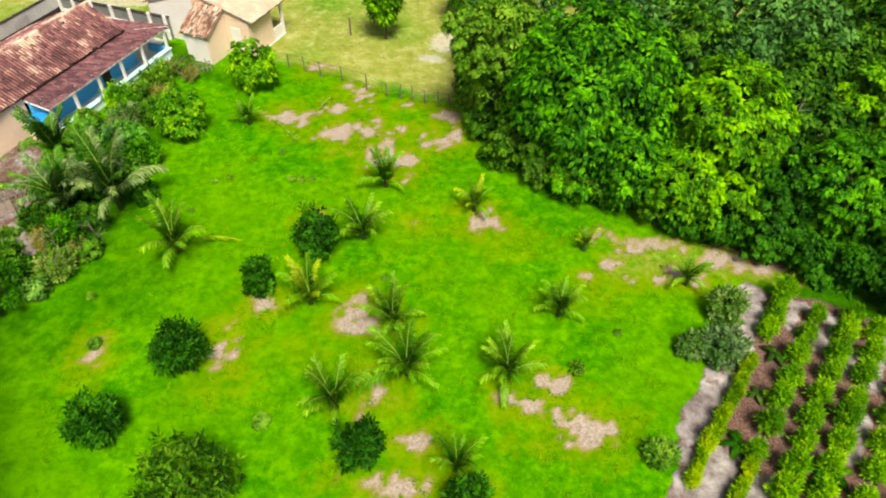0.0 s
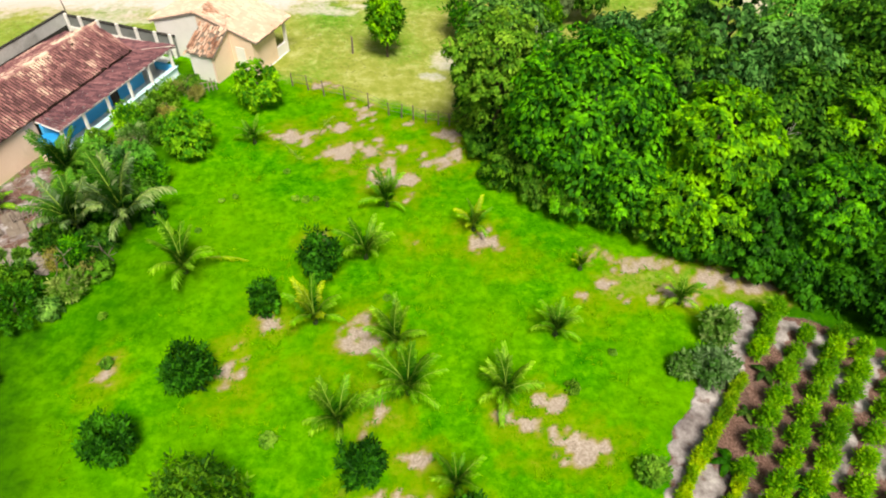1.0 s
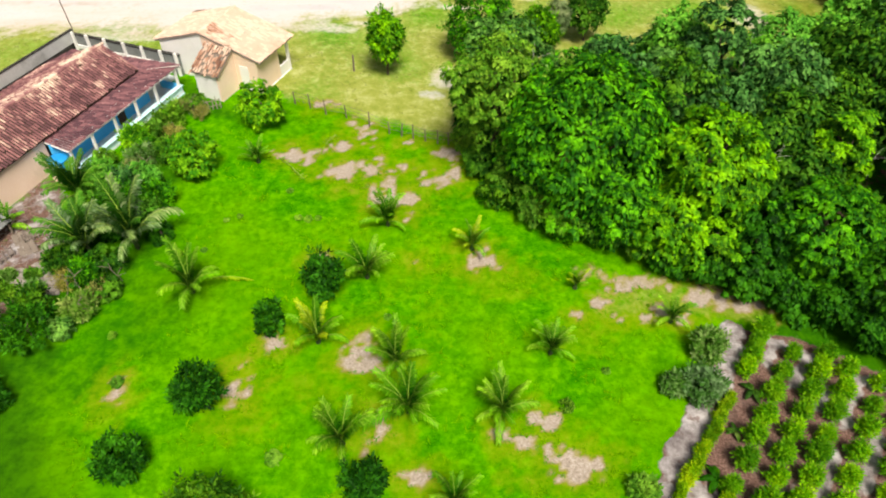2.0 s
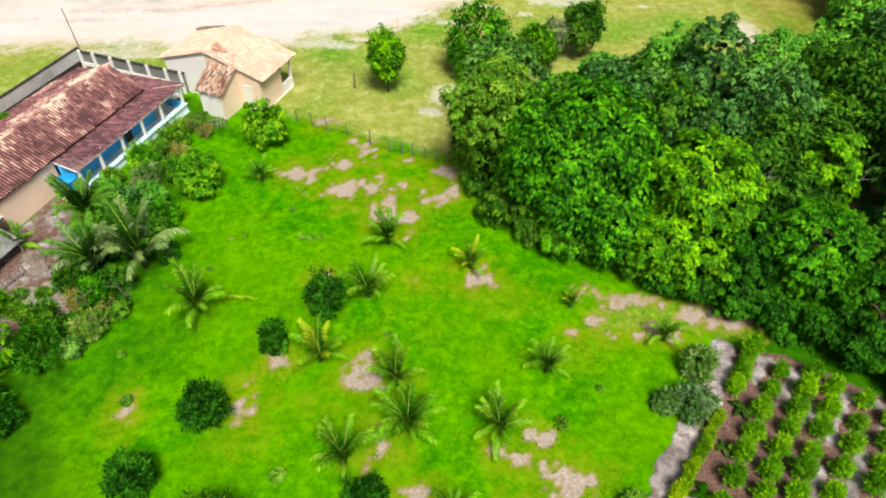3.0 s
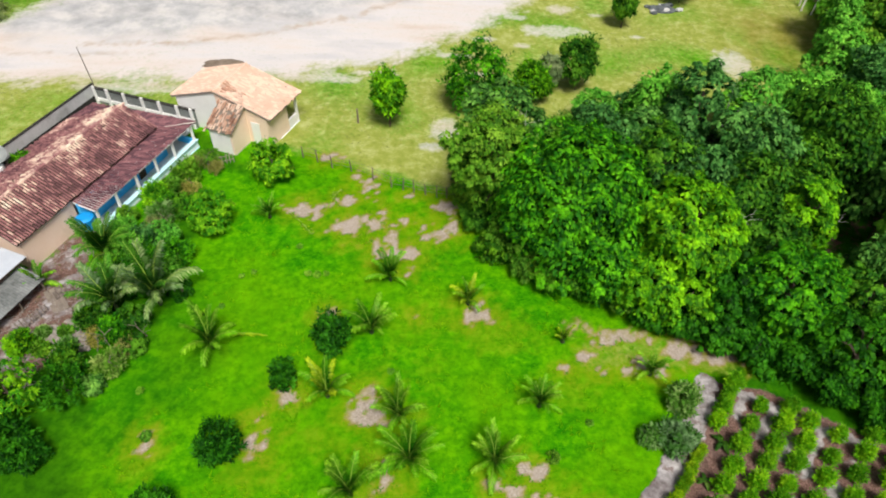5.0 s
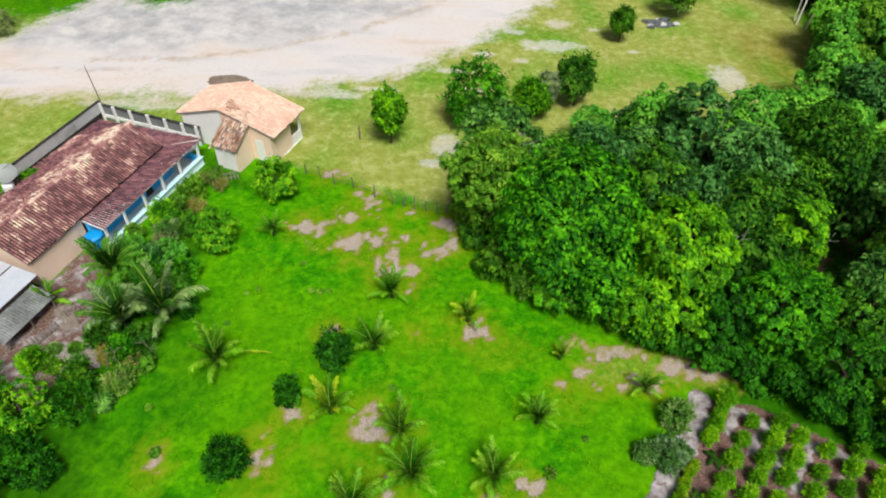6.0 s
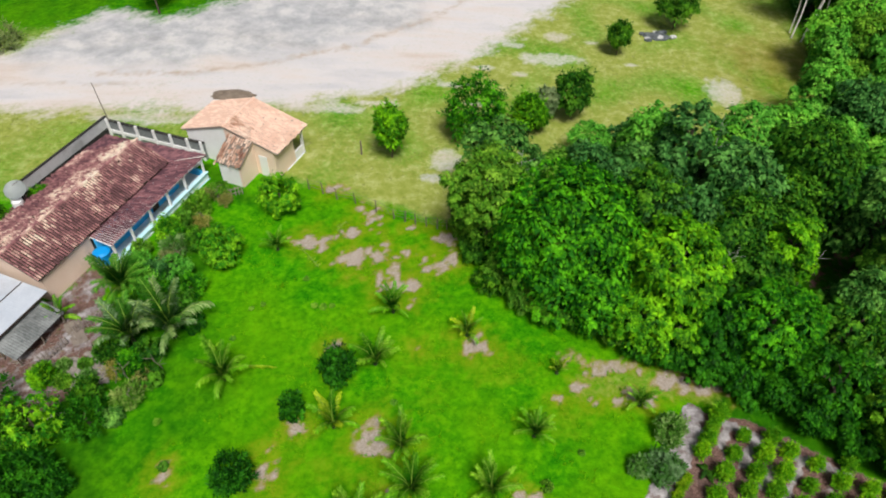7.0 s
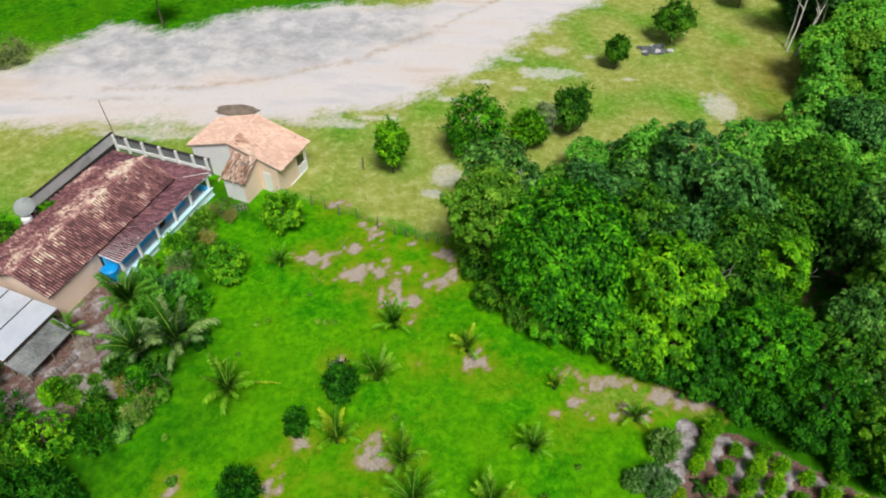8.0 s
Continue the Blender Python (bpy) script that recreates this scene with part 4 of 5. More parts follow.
def boundary_wall():
    w = thing("boundary_wall", (0, 0, 0), "grey rendered yard wall with a black mouldy cap and white piers", "wall", kind="structure")
    w.matrix_world = FARM
    part("wall_run", box((-11.9, -8.6, -0.7), (-11.7, 2.35, 1.82)), GREY_WALL, w)
    part("wall_cap", box((-11.93, -8.65, 1.822), (-11.67, 2.43, 1.9), 0.02), MOULD, w)
    part("damp_course", box((-11.698, -8.6, -0.7), (-11.66, 2.15, 0.9), 0.01), MOULD, w)
    part("wall_run", box((-11.7, 2.15, -0.7), (-1.7, 2.35, 1.6)), PANEL_WALL, w)
    part("wall_cap", box((-11.6, 2.1, 1.602), (-1.65, 2.4, 1.68), 0.02), MOULD, w)
    part("white_band", box((-11.6, 2.06, 0.5), (-1.7, 2.148, 0.82), 0.01), WHITE_WALL, w)
    for at in (-11.45, -10.1, -8.4, -6.6, -4.9, -3.2, -1.85):
        part("pier", box((at - 0.11, 1.98, -0.6), (at + 0.11, 2.14, 1.85), 0.015), WHITE_WALL, w, "white pier")
    pole = thing("mast", (0, 0, 0), "thin grey metal mast rising from the corner of the yard wall", "pole")
    pole.matrix_world = FARM @ pose(-11.6, 2.55, 0)
    part("shaft", tube(bmesh.new(), [(0.12, -0.3, -0.7), (-0.1, -0.1, 2.0), (-0.5, 0.05, 5.0)], [0.05, 0.045, 0.03], 8), WIRE, pole)
    part("bracket", box((-0.12, -0.35, 1.2), (0.12, -0.08, 1.3), 0.01), WIRE, pole)


def corrugated(x0, x1, y0, y1, z0, z1, pitch=0.16, depth=0.016):
    """A wavy sheet; the waves run down the slope along x."""
    n = round((y1 - y0) / pitch) * 4
    v, f = [], []
    for s, (x, z) in enumerate(((x0, z0), (x0, z0 - 0.02), (x1, z1 - 0.02), (x1, z1))):
        v += [(x, y0 + (y1 - y0) * i / n, z + depth * math.sin(i * math.pi / 2)) for i in range(n + 1)]
    m = n + 1
    for i in range(n):
        f += [(i, i + 1, 3 * m + i + 1, 3 * m + i), (m + i, 2 * m + i, 2 * m + i + 1, m + i + 1), (i, m + i, m + i + 1, i + 1), (2 * m + i, 3 * m + i, 3 * m + i + 1, 2 * m + i + 1)]
    return v, f


def shed():
    s = thing("shed", (0, 0, 0), "open lean-to shed roofed in grey metal sheets and stained fibre cement", "shed")
    s.matrix_world = FARM
    for x0, x1, z0, z1 in ((-7.2, -5.27, 2.46, 2.31), (-5.17, -3.3, 2.29, 2.15), (-3.2, -1.25, 2.13, 2.0)):
        part("roof_sheet", corrugated(x0, x1, -20.3, -15.65, z0, z1, 0.16, 0.002), GALVANISED, s, "pale galvanised roof sheet")
        part("batten", box((x1 - 0.09, -20.25, z1 - 0.13), (x1 + 0.03, -15.7, z1 - 0.03), 0.01), DARK_WOOD, s)
    for y0, y1 in ((-17.9, -16.2), (-19.1, -17.85), (-20.3, -19.05)):
        part("roof_sheet", corrugated(-1.45, 0.2, y0, y1, 1.62, 1.08, 0.17, 0.012), FIBRE_SHEET, s, "stained fibre cement sheet")
    for x, y, z in ((-1.35, -20.1, 1.95), (-1.35, -16.3, 1.95), (0.05, -20.1, 1.05), (0.05, -16.4, 1.05), (-7.0, -20.1, 2.3), (0.05, -18.2, 1.05)):
        part("post", tube(bmesh.new(), [(x, y, -0.4), (x, y, z)], [0.06, 0.055], 7), POST_WOOD, s)
    part("beam", box((-1.42, -20.2, 1.84), (-1.3, -15.8, 1.95), 0.01), DARK_WOOD, s)
    part("beam", box((0.0, -20.2, 0.94), (0.1, -16.2, 1.05), 0.01), DARK_WOOD, s)
    part("back_wall", box((-6.9, -20.0, -0.5), (-6.75, -15.3, 2.15)), SALMON_WALL, s)


def picket_fence(start, end, high, label, count):
    a, b = Vector((*start, gz(*start))), Vector((*end, gz(*end)))
    f = thing("picket_fence", a, label, "fence", "wooden pickets round the yard")
    rng = random.Random(count)
    for i in range(count):
        p = (b - a) * (i / (count - 1))
        t = high * rng.uniform(0.8, 1.08)
        part("picket", tube(bmesh.new(), [p + Vector((0, 0, -0.15)), p + Vector((rng.uniform(-0.06, 0.06), rng.uniform(-0.06, 0.06), t))], [0.05, 0.04], 6), GREY_WOOD, f)
    for z in (0.3, 0.75):
        part("rail", tube(bmesh.new(), [Vector((0, 0, z * high)), b - a + Vector((0, 0, z * high))], [0.035, 0.035], 6), GREY_WOOD, f)


def cottage():
    h = thing("cottage", (0, 0, 0), "small cottage with a fresh orange tiled gable roof and salmon walls", "house")
    h.matrix_world = pose(-13.12, 44.34, 0.66, 0, 0, -22.4)
    part("plinth", box((-8.95, 0.28, -0.6), (-0.35, 4.35, 0.0), 0.02), CEMENT, h)
    part("wall", box((-8.9, 0.1, 0), (-4.85, 0.3, 2.68)), WHITE_WALL, h, "white limewashed gable wall")
    right = part("wall", box((-4.85, 0.1, 0), (-0.45, 0.3, 2.65)), SALMON_WALL, h, "salmon plaster gable wall")
    part("door", box((-1.95, 0.05, 0.0), (-1.2, 0.098, 2.05), 0.01), PLASTIC_WHITE, right, "white painted door")
    part("doorstep", box((-2.2, -0.4, -0.5), (-0.95, 0.098, -0.02), 0.02), WHITE_WALL, h)
    part("wall", box((-0.65, 0.3, 0), (-0.45, 2.9, 2.65)), SALMON_WALL, h, "salmon plaster side wall")
    part("wall", box((-8.9, 0.3, 0), (-8.7, 4.3, 2.6)), WHITE_WALL, h)
    part("wall", box((-8.7, 4.1, 0), (-1.9, 4.3, 2.6)), SALMON_WALL, h)
    part("wall", box((-2.1, 2.7, 0), (-0.65, 2.9, 2.6)), SALMON_WALL, h)
    part("porch_pillar", box((-0.6, 4.1, 0), (-0.4, 4.3, 2.55), 0.01), WHITE_WALL, h)
    part("porch_rail", box((-0.58, 2.9, 0), (-0.44, 4.1, 0.85), 0.015), WHITE_WALL, h)
    part("gable", gable(-8.9, -4.9, -4.9, 0.1, 0.3, 2.68, 3.93), WHITE_WALL, h)
    part("gable", gable(-4.9, -0.45, -4.9, 0.1, 0.3, 2.6, 3.95), SALMON_WALL, h)
    deck([(0.0, 0.0, 2.68), (0.0, 4.55, 2.68), (-4.9, 4.55, 4.05), (-4.9, 0.0, 4.05)], 0.09, GREY_WOOD, h)
    deck([(-9.27, 0.0, 2.68), (-9.27, 4.55, 2.68), (-4.9, 4.55, 4.05), (-4.9, 0.0, 4.05)], 0.09, GREY_WOOD, h)
    tiles("roof_tiles", (0.03, -0.03, 2.69), (0.03, 4.58, 2.69), (-4.9, -0.03, 4.07), (-4.9, 4.58, 4.07), TILE_NEW, h, "fresh orange clay tiles", 0.17, seed=11, slip=0.006)
    tiles("roof_tiles", (-9.3, -0.03, 2.69), (-9.3, 4.58, 2.69), (-4.9, -0.03, 4.07), (-4.9, 4.58, 4.07), TILE_NEW, h, "fresh orange clay tiles", 0.17, seed=12, slip=0.006)
    caps("ridge_tiles", (-4.9, -0.05, 4.13), (-4.9, 4.6, 4.13), TILE_NEW, h, 0.1)
    # the lean-to kitchen in front of the gable
    for x0, x1, paint, words in ((-4.35, -4.17, WHITE_WALL, "white side wall of the lean-to"), (-2.48, -2.3, SALMON_WALL, "salmon side wall of the lean-to")):
        bm = bmesh.new()
        rings = [[bm.verts.new((x, y, z)) for y, z in ((-2.0, -0.5), (0.1, -0.5), (0.1, 3.33), (-2.0, 2.2))] for x in (x0, x1)]
        bm.faces.new(rings[0]), bm.faces.new(rings[1][::-1])
        for k in range(4):
            bm.faces.new((rings[0][k], rings[1][k], rings[1][(k + 1) % 4], rings[0][(k + 1) % 4]))
        bmesh.ops.recalc_face_normals(bm, faces=bm.faces)
        part("annexe", bm, paint, h, words)
    part("annexe", box((-4.17, -2.0, -0.5), (-2.48, -1.82, 2.22)), WHITE_WALL, h, "white front wall of the lean-to")
    deck([(-4.5, -2.15, 2.22), (-2.15, -2.15, 2.22), (-2.15, -0.02, 3.38), (-4.5, -0.02, 3.38)], 0.08, BOARD, h)
    tiles("annexe_tiles", (-4.52, -2.2, 2.24), (-2.13, -2.2, 2.24), (-4.52, 0.0, 3.42), (-2.13, 0.0, 3.42), TILE_BROKEN, h, "slipped and broken orange tiles", seed=13, lost=0.1, slip=0.035)
    tiles("loose_tiles", (-2.6, -0.05, 3.45), (-2.6, 1.25, 3.45), (-4.8, -0.05, 4.12), (-4.8, 1.6, 4.12), TILE_BROKEN, h, "loose broken tiles lying on the roof", seed=14, lost=0.35, slip=0.07)


def water_tank():
    t = thing("water_tank", (0, 0, 0), "round blue plastic water tank on a block stand beside the veranda", "tank")
    t.matrix_world = FARM @ pose(-0.85, -11.2, 0)
    bm = tube(bmesh.new(), [(0, 0, 0.6), (0, 0, 0.62), (0, 0, 1.5), (0, 0, 1.58)], [0.44, 0.46, 0.54, 0.58], 24)
    part("stand", box((-0.5, -0.5, -0.7), (0.5, 0.5, 0.6), 0.02), SALMON_WALL, t, "salmon plastered block stand")
    part("barrel", bm, TANK_BLUE, t)
    part("lid", tube(bmesh.new(), [(0, 0, 1.58), (0, 0, 1.64), (0, 0, 1.74), (0, 0, 1.78)], [0.6, 0.6, 0.42, 0.1], 24), TANK_BLUE, t, "domed blue lid")


def satellite_dish():
    d = thing("satellite_dish", (0, 0, 0), "pale grey mesh satellite dish on a white drum", "satellite dish")
    d.matrix_world = pose(-32.0, 39.5, 1.15)
    part("drum", tube(bmesh.new(), [(0, 0, -0.3), (0, 0, 1.2), (0, 0, 1.5), (0, 0, 1.6)], [0.42, 0.42, 0.4, 0.2], 18), PLASTIC_WHITE, d, "white plastic drum")
    part("mast", tube(bmesh.new(), [(0, 0.5, -0.3), (0, 0.5, 2.0)], [0.05, 0.05], 8), WIRE, d)
    bm = bmesh.new()
    rings = []
    for r in range(6):
        q = 0.78 * r / 5
        rings.append([bm.verts.new((q * math.cos(a), q * math.sin(a), 0.35 * q * q)) for a in (6.2832 * k / 24 for k in range(24))] if r else [bm.verts.new((0, 0, 0))])
    for k in range(24):
        bm.faces.new((rings[0][0], rings[1][k], rings[1][(k + 1) % 24]))
        for r in range(1, 5):
            bm.faces.new((rings[r][k], rings[r + 1][k], rings[r + 1][(k + 1) % 24], rings[r][(k + 1) % 24]))
    bmesh.ops.solidify(bm, geom=bm.faces[:], thickness=0.02)
    reflector = part("reflector", bm, DISH_GREY, d)
    reflector.matrix_local = pose(0, 0.45, 2.1, 28, 10, 0)
    part("feed_arm", tube(bmesh.new(), [(0, 0.7, 0.18), (0, 0.1, 0.75)], [0.02, 0.02], 6), WIRE, reflector)


farmhouse(), boundary_wall(), shed(), cottage(), water_tank(), satellite_dish()
picket_fence((-24.9, 25.3), (-23.9, 27.2), 0.9, "short pen of silvered wooden pickets on bare soil", 9)
picket_fence((-18.0, 41.6), (-16.0, 42.6), 0.9, "broken grey picket fence between the veranda and the cottage", 9)
picket_fence((-23.7, 28.1), (-22.4, 29.3), 0.95, "broken pen of silvered wooden pickets by the shrubs", 8)


def board(x, y, turn, long, wide, label):
    top = thing("loose_board", (x, y, gz(x, y) + 0.1), label, "board", "boards in the yard", turn=turn)
    for i in range(3):
        part("plank", box((-long / 2, -wide / 2 + i * wide / 3 + 0.01, -0.1), (long / 2, -wide / 2 + (i + 1) * wide / 3 - 0.01, 0.02 + 0.012 * i), 0.006), BOARD, top)


board(-23.75, 28.1, -52, 2.3, 0.95, "tan wooden boards laid between two pens")
board(-21.4, 28.2, -15, 1.7, 0.22, "pale split log lying among the shrubs")
for i, (x, y, wide) in enumerate(((-22.6, 25.2, 0.75), (-21.9, 24.2, 0.6), (-23.4, 24.7, 0.5), (-22.0, 26.3, 0.6), (-21.3, 25.4, 0.5), (-23.0, 25.9, 0.4), (-20.9, 24.6, 0.4))):
    top = thing("earth_clod", (x, y, gz(x, y)), "pale dry heap of earth and litter in the yard", "heap", "litter in the yard")
    bm = bmesh.new()
    bmesh.ops.create_icosphere(bm, subdivisions=4, radius=1)
    for v in bm.verts:
        k = 1 + 0.45 * noise.noise(v.co * 1.7 + Vector((i, 3, 0))) + 0.28 * noise.noise(v.co * 5 + Vector((0, i, 0))) + 0.14 * noise.noise(v.co * 12)
        v.co = Vector((v.co.x * wide * 1.25 * k, v.co.y * wide * k, max(v.co.z, -0.1) * wide * 0.3 * k))
    part("mound", bm, SOIL_CLOD, top)


def litter():
    """Fallen sticks, dry fronds and chips strewn over the yard, too many to count."""
    rng = random.Random(77)
    bm = bmesh.new()
    while len(bm.verts) < 2400:
        x, y = rng.uniform(-27, -20), rng.uniform(21.5, 33)
        if inside(YARD, np.array([x]), np.array([y]))[0] < -0.6:
            continue
        a, long = rng.uniform(0, 3.14), rng.choice([0.15, 0.25, 0.3, 0.5, 0.8])
        d, foot = Vector((math.cos(a), math.sin(a), 0)) * long * 0.5, Vector((x, y, gz(x, y) + 0.04 + 0.05 * rng.random()))
        tube(bm, [foot - d, foot + Vector((0, 0, 0.05 * rng.random())), foot + d], [0.02 + 0.05 * rng.random() * (long < 0.3), 0.03, 0.012], 4)
    tagged(part("yard_litter", bm, SOIL_CLOD), "dry sticks and pale litter strewn over the yard", "litter", kind="stuff")


litter()


def dead_branch(x, y, seed):
    """A pale dry branch with twigs, leaning in the scrub."""
    rng = random.Random(seed)
    top = thing("dead_branch", (x, y, gz(x, y)), "pale dry branch leaning among the shrubs", "branch", "dry branches in the scrub", turn=rng.uniform(0, 360))
    bm, long = bmesh.new(), rng.uniform(1.1, 1.9)
    spine = [Vector((0.3 * long * k + rng.uniform(-0.06, 0.06), rng.uniform(-0.08, 0.08), long * k * 0.8 - 0.1 * (k == 0))) for k in (0, 0.35, 0.7, 1)]
    tube(bm, spine, [0.03, 0.026, 0.018, 0.008], 6)
    for i in range(5):
        a, foot = rng.uniform(0, 6.28), spine[1].lerp(spine[3], rng.random())
        tube(bm, [foot, foot + Vector((math.cos(a) * 0.3, math.sin(a) * 0.3, 0.15)), foot + Vector((math.cos(a) * 0.5, math.sin(a) * 0.5, 0.2))], [0.02, 0.014, 0.006], 5)
    part("limb", bm, POST_WOOD, top)


for i, (x, y) in enumerate(((-18.4, 22.4), (-18.9, 24.1), (-18.0, 23.4), (-19.9, 24.3), (-17.4, 25.4), (-20.4, 26.9), (-18.7, 35.2), (-17.6, 41.2), (-18.3, 39.4))):
    dead_branch(x, y, 870 + i)


def fallen_branch(line, seed):
    """A fresh cut branch lying along the grass, with a few leafy side twigs."""
    rng = random.Random(seed)
    x0, y0 = line[0]
    top = thing("fallen_branch", (x0, y0, gz(x0, y0)), "yellow-green cut branch lying on the lawn", "branch", "cut branches on the lawn")
    spine = [Vector((x - x0, y - y0, gz(x, y) - gz(x0, y0) + 0.1 + 0.04 * rng.random())) for x, y in line]
    bm = bmesh.new()
    tube(bm, spine, [0.035 - 0.025 * k / len(spine) for k in range(len(spine))], 6)
    spots, aheads = [], []
    for low, high in zip(spine, spine[1:]):
        for k in range(9):
            foot, a = low.lerp(high, rng.random()), rng.uniform(0, 6.28)
            end = foot + Vector((math.cos(a) * 0.28, math.sin(a) * 0.28, 0.06))
            tube(bm, [foot, end], [0.01, 0.005], 4)
            for q in (0.45, 0.75, 1.0):
                spots.append(tuple(foot.lerp(end, q))), aheads.append((math.cos(a) + rng.uniform(-0.5, 0.5), math.sin(a) + rng.uniform(-0.5, 0.5), 0.1))
    part("limb", bm, RIB, top)
    v, f = leaves(np.array(spots), np.array(aheads), np.array([(0.1, 0.0, 1.0)] * len(spots)), 0.17, np.random.default_rng(seed), width=0.4)
    part("foliage", (v.tolist(), f.tolist()), LEAF_HEDGE, top)


fallen_branch([(-7.46, 39.54), (-7.86, 38.79), (-8.21, 37.37)], 891)
fallen_branch([(-10.88, 36.78), (-9.97, 35.92), (-9.26, 35.02), (-8.89, 34.58)], 892)


# ---- fence across the pasture ----
def wire_fence():
    f = thing("wire_fence", (0, 0, 0), "old wire fence on dark crooked wooden posts", "fence")
    line = [(-10.8, 43.4), (-9.6, 42.9), (-8.4, 42.2), (-6.9, 41.9), (-5.2, 41.0), (-3.75, 40.25), (-2.9, 39.95), (-2.06, 39.7), (-1.2, 39.5), (-0.35, 39.3), (0.4, 39.25), (1.15, 39.2), (2.2, 39.0)]
    rng = random.Random(9)
    tops = []
    for x, y in line:
        z, t = gz(x, y), rng.uniform(0.95, 1.25)
        lean = Vector((rng.uniform(-0.1, 0.1), rng.uniform(-0.08, 0.08), t))
        part("fence_post", tube(bmesh.new(), [(x, y, z - 0.3), (x + lean.x * 0.5, y + lean.y * 0.5, z + t * 0.5), (x + lean.x, y + lean.y, z + t)], [0.05, 0.044, 0.036], 7), POST_WOOD, f)
        tops.append((Vector((x, y, z)), lean))
    for k in (0.35, 0.65, 0.92):
        part("wire", tube(bmesh.new(), [p + q * k for p, q in tops], [0.012] * len(tops), 4), WIRE, f)


wire_fence()
for x, y in ((-7.0, 48.4),):
    f = thing("gate_post", (x, y, gz(x, y)), "single dark wooden post standing in dry grass", "post")
    part("shaft", tube(bmesh.new(), [(0, 0, -0.3), (0.03, 0, 0.7), (0.02, 0.04, 1.4)], [0.09, 0.08, 0.07], 8), POST_WOOD, f)


# ---- palms ----
def frond_mesh(rise, droop, hang, seed, pairs=34):
    """A feather leaf one metre long that leaves along +x, its leaflets hanging from the rib."""
    rng = np.random.default_rng(seed)
    pts = [np.zeros(3)]
    for k in range(pairs + 4):
        head = rise - droop * ((k + 1) / (pairs + 4)) ** 1.4
        pts.append(pts[-1] + np.array([math.cos(head), 0.02 * math.sin(k * 0.4 + seed), math.sin(head)]) / (pairs + 4))
    v, f = [], []
    for k, p in enumerate(pts):  # the rib
        w = 0.011 * (1 - 0.8 * k / len(pts))
        v += [tuple(p + (0, w, 0)), tuple(p + (0, 0, w * 1.2)), tuple(p + (0, -w, 0))]
        if k:
            a, b = 3 * (k - 1), 3 * k
            f += [(a, a + 1, b + 1, b), (a + 1, a + 2, b + 2, b + 1), (a + 2, a, b, b + 2)]
    for k in range(5, pairs + 4):
        s = (k - 5) / (pairs - 2)
        p, ahead = pts[k], unit(pts[k + 1] - pts[k] if k + 1 < len(pts) else pts[k] - pts[k - 1])
        for side in (-1, 1):
            long = 0.235 * math.sin(math.pi * (0.22 + 0.66 * s)) ** 0.7 * rng.uniform(0.75, 1.1)
            d = unit(np.array([0, side * rng.uniform(0.7, 1.1), 0]) + ahead * (0.55 + 0.8 * s) + np.array([0, 0, rng.uniform(-0.2, 0.3)]))
            mid = p + d * long * 0.5 - np.array([0, 0, 0.12 * hang * long])
            tip = p + d * long * (1 - 0.25 * hang) - np.array([0, 0, 0.75 * hang * long])
            w = ahead * 0.017
            i = len(v)
            v += [tuple(p - w * 0.5), tuple(p + w * 0.5), tuple(mid + w), tuple(mid - w), tuple(tip)]
            f += [(i, i + 1, i + 2, i + 3), (i + 3, i + 2, i + 4)]
    return v, f


# rise of the rib, how far it bows over, how far the leaflets hang
FROND_SHAPES = [(1.22, 1.25, 0.7), (1.0, 1.6, 0.9), (0.75, 1.7, 1.0), (0.4, 1.1, 0.8), (1.45, 0.6, 0.45), (1.32, 0.95, 0.6)]
frond_bank = {}


def frond(shape, material, parent):
    key = (shape, material.name)
    if key not in frond_bank:
        ob = part("frond", frond_mesh(*FROND_SHAPES[shape], 7 + shape), [material, RIB], parent)
        for face in ob.data.polygons[:3 * 38]:
            face.material_index = 1
        frond_bank[key] = ob.data
        return ob
    ob = new("frond", frond_bank[key])
    ob.parent = parent
    return ob


def palm(x, y, long, count, material, label, seed, stem=0.25, group="young coconut palms", upright=0.0):
    rng = random.Random(seed)
    count = round(count * 1.2)
    top = thing("coconut_palm", (x, y, gz(x, y)), label, "palm", group, turn=rng.uniform(0, 360))
    part("trunk", tube(bmesh.new(), [(0, 0, -0.2), (0, 0, stem * 0.4), (0.02, 0, stem), (0.02, 0.01, stem + 0.25)], [0.17, 0.15, 0.1, 0.05], 9), HEART, top)
    for i in range(count):
        k = i / count
        shape = rng.choice([4, 4, 5]) if k < 0.44 + upright else rng.choice([5, 0, 0]) if k < 0.74 + upright else rng.choice([0, 1]) if k < 0.87 else rng.choice([1, 2, 2])
        s = long * rng.uniform(0.85, 1.2) * (1.12 if shape > 3 else 1)
        pick = rng.random()
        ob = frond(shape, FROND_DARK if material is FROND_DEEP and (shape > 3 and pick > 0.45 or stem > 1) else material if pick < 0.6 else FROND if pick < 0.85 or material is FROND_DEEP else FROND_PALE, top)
        ob.matrix_local = pose(0.02, 0, stem + 0.12 - 0.08 * k, rng.uniform(-12, 12), 0, i * 137.5 + rng.uniform(-15, 15)) @ Matrix.Diagonal((s, s * rng.uniform(0.9, 1.2), s, 1))
    return top


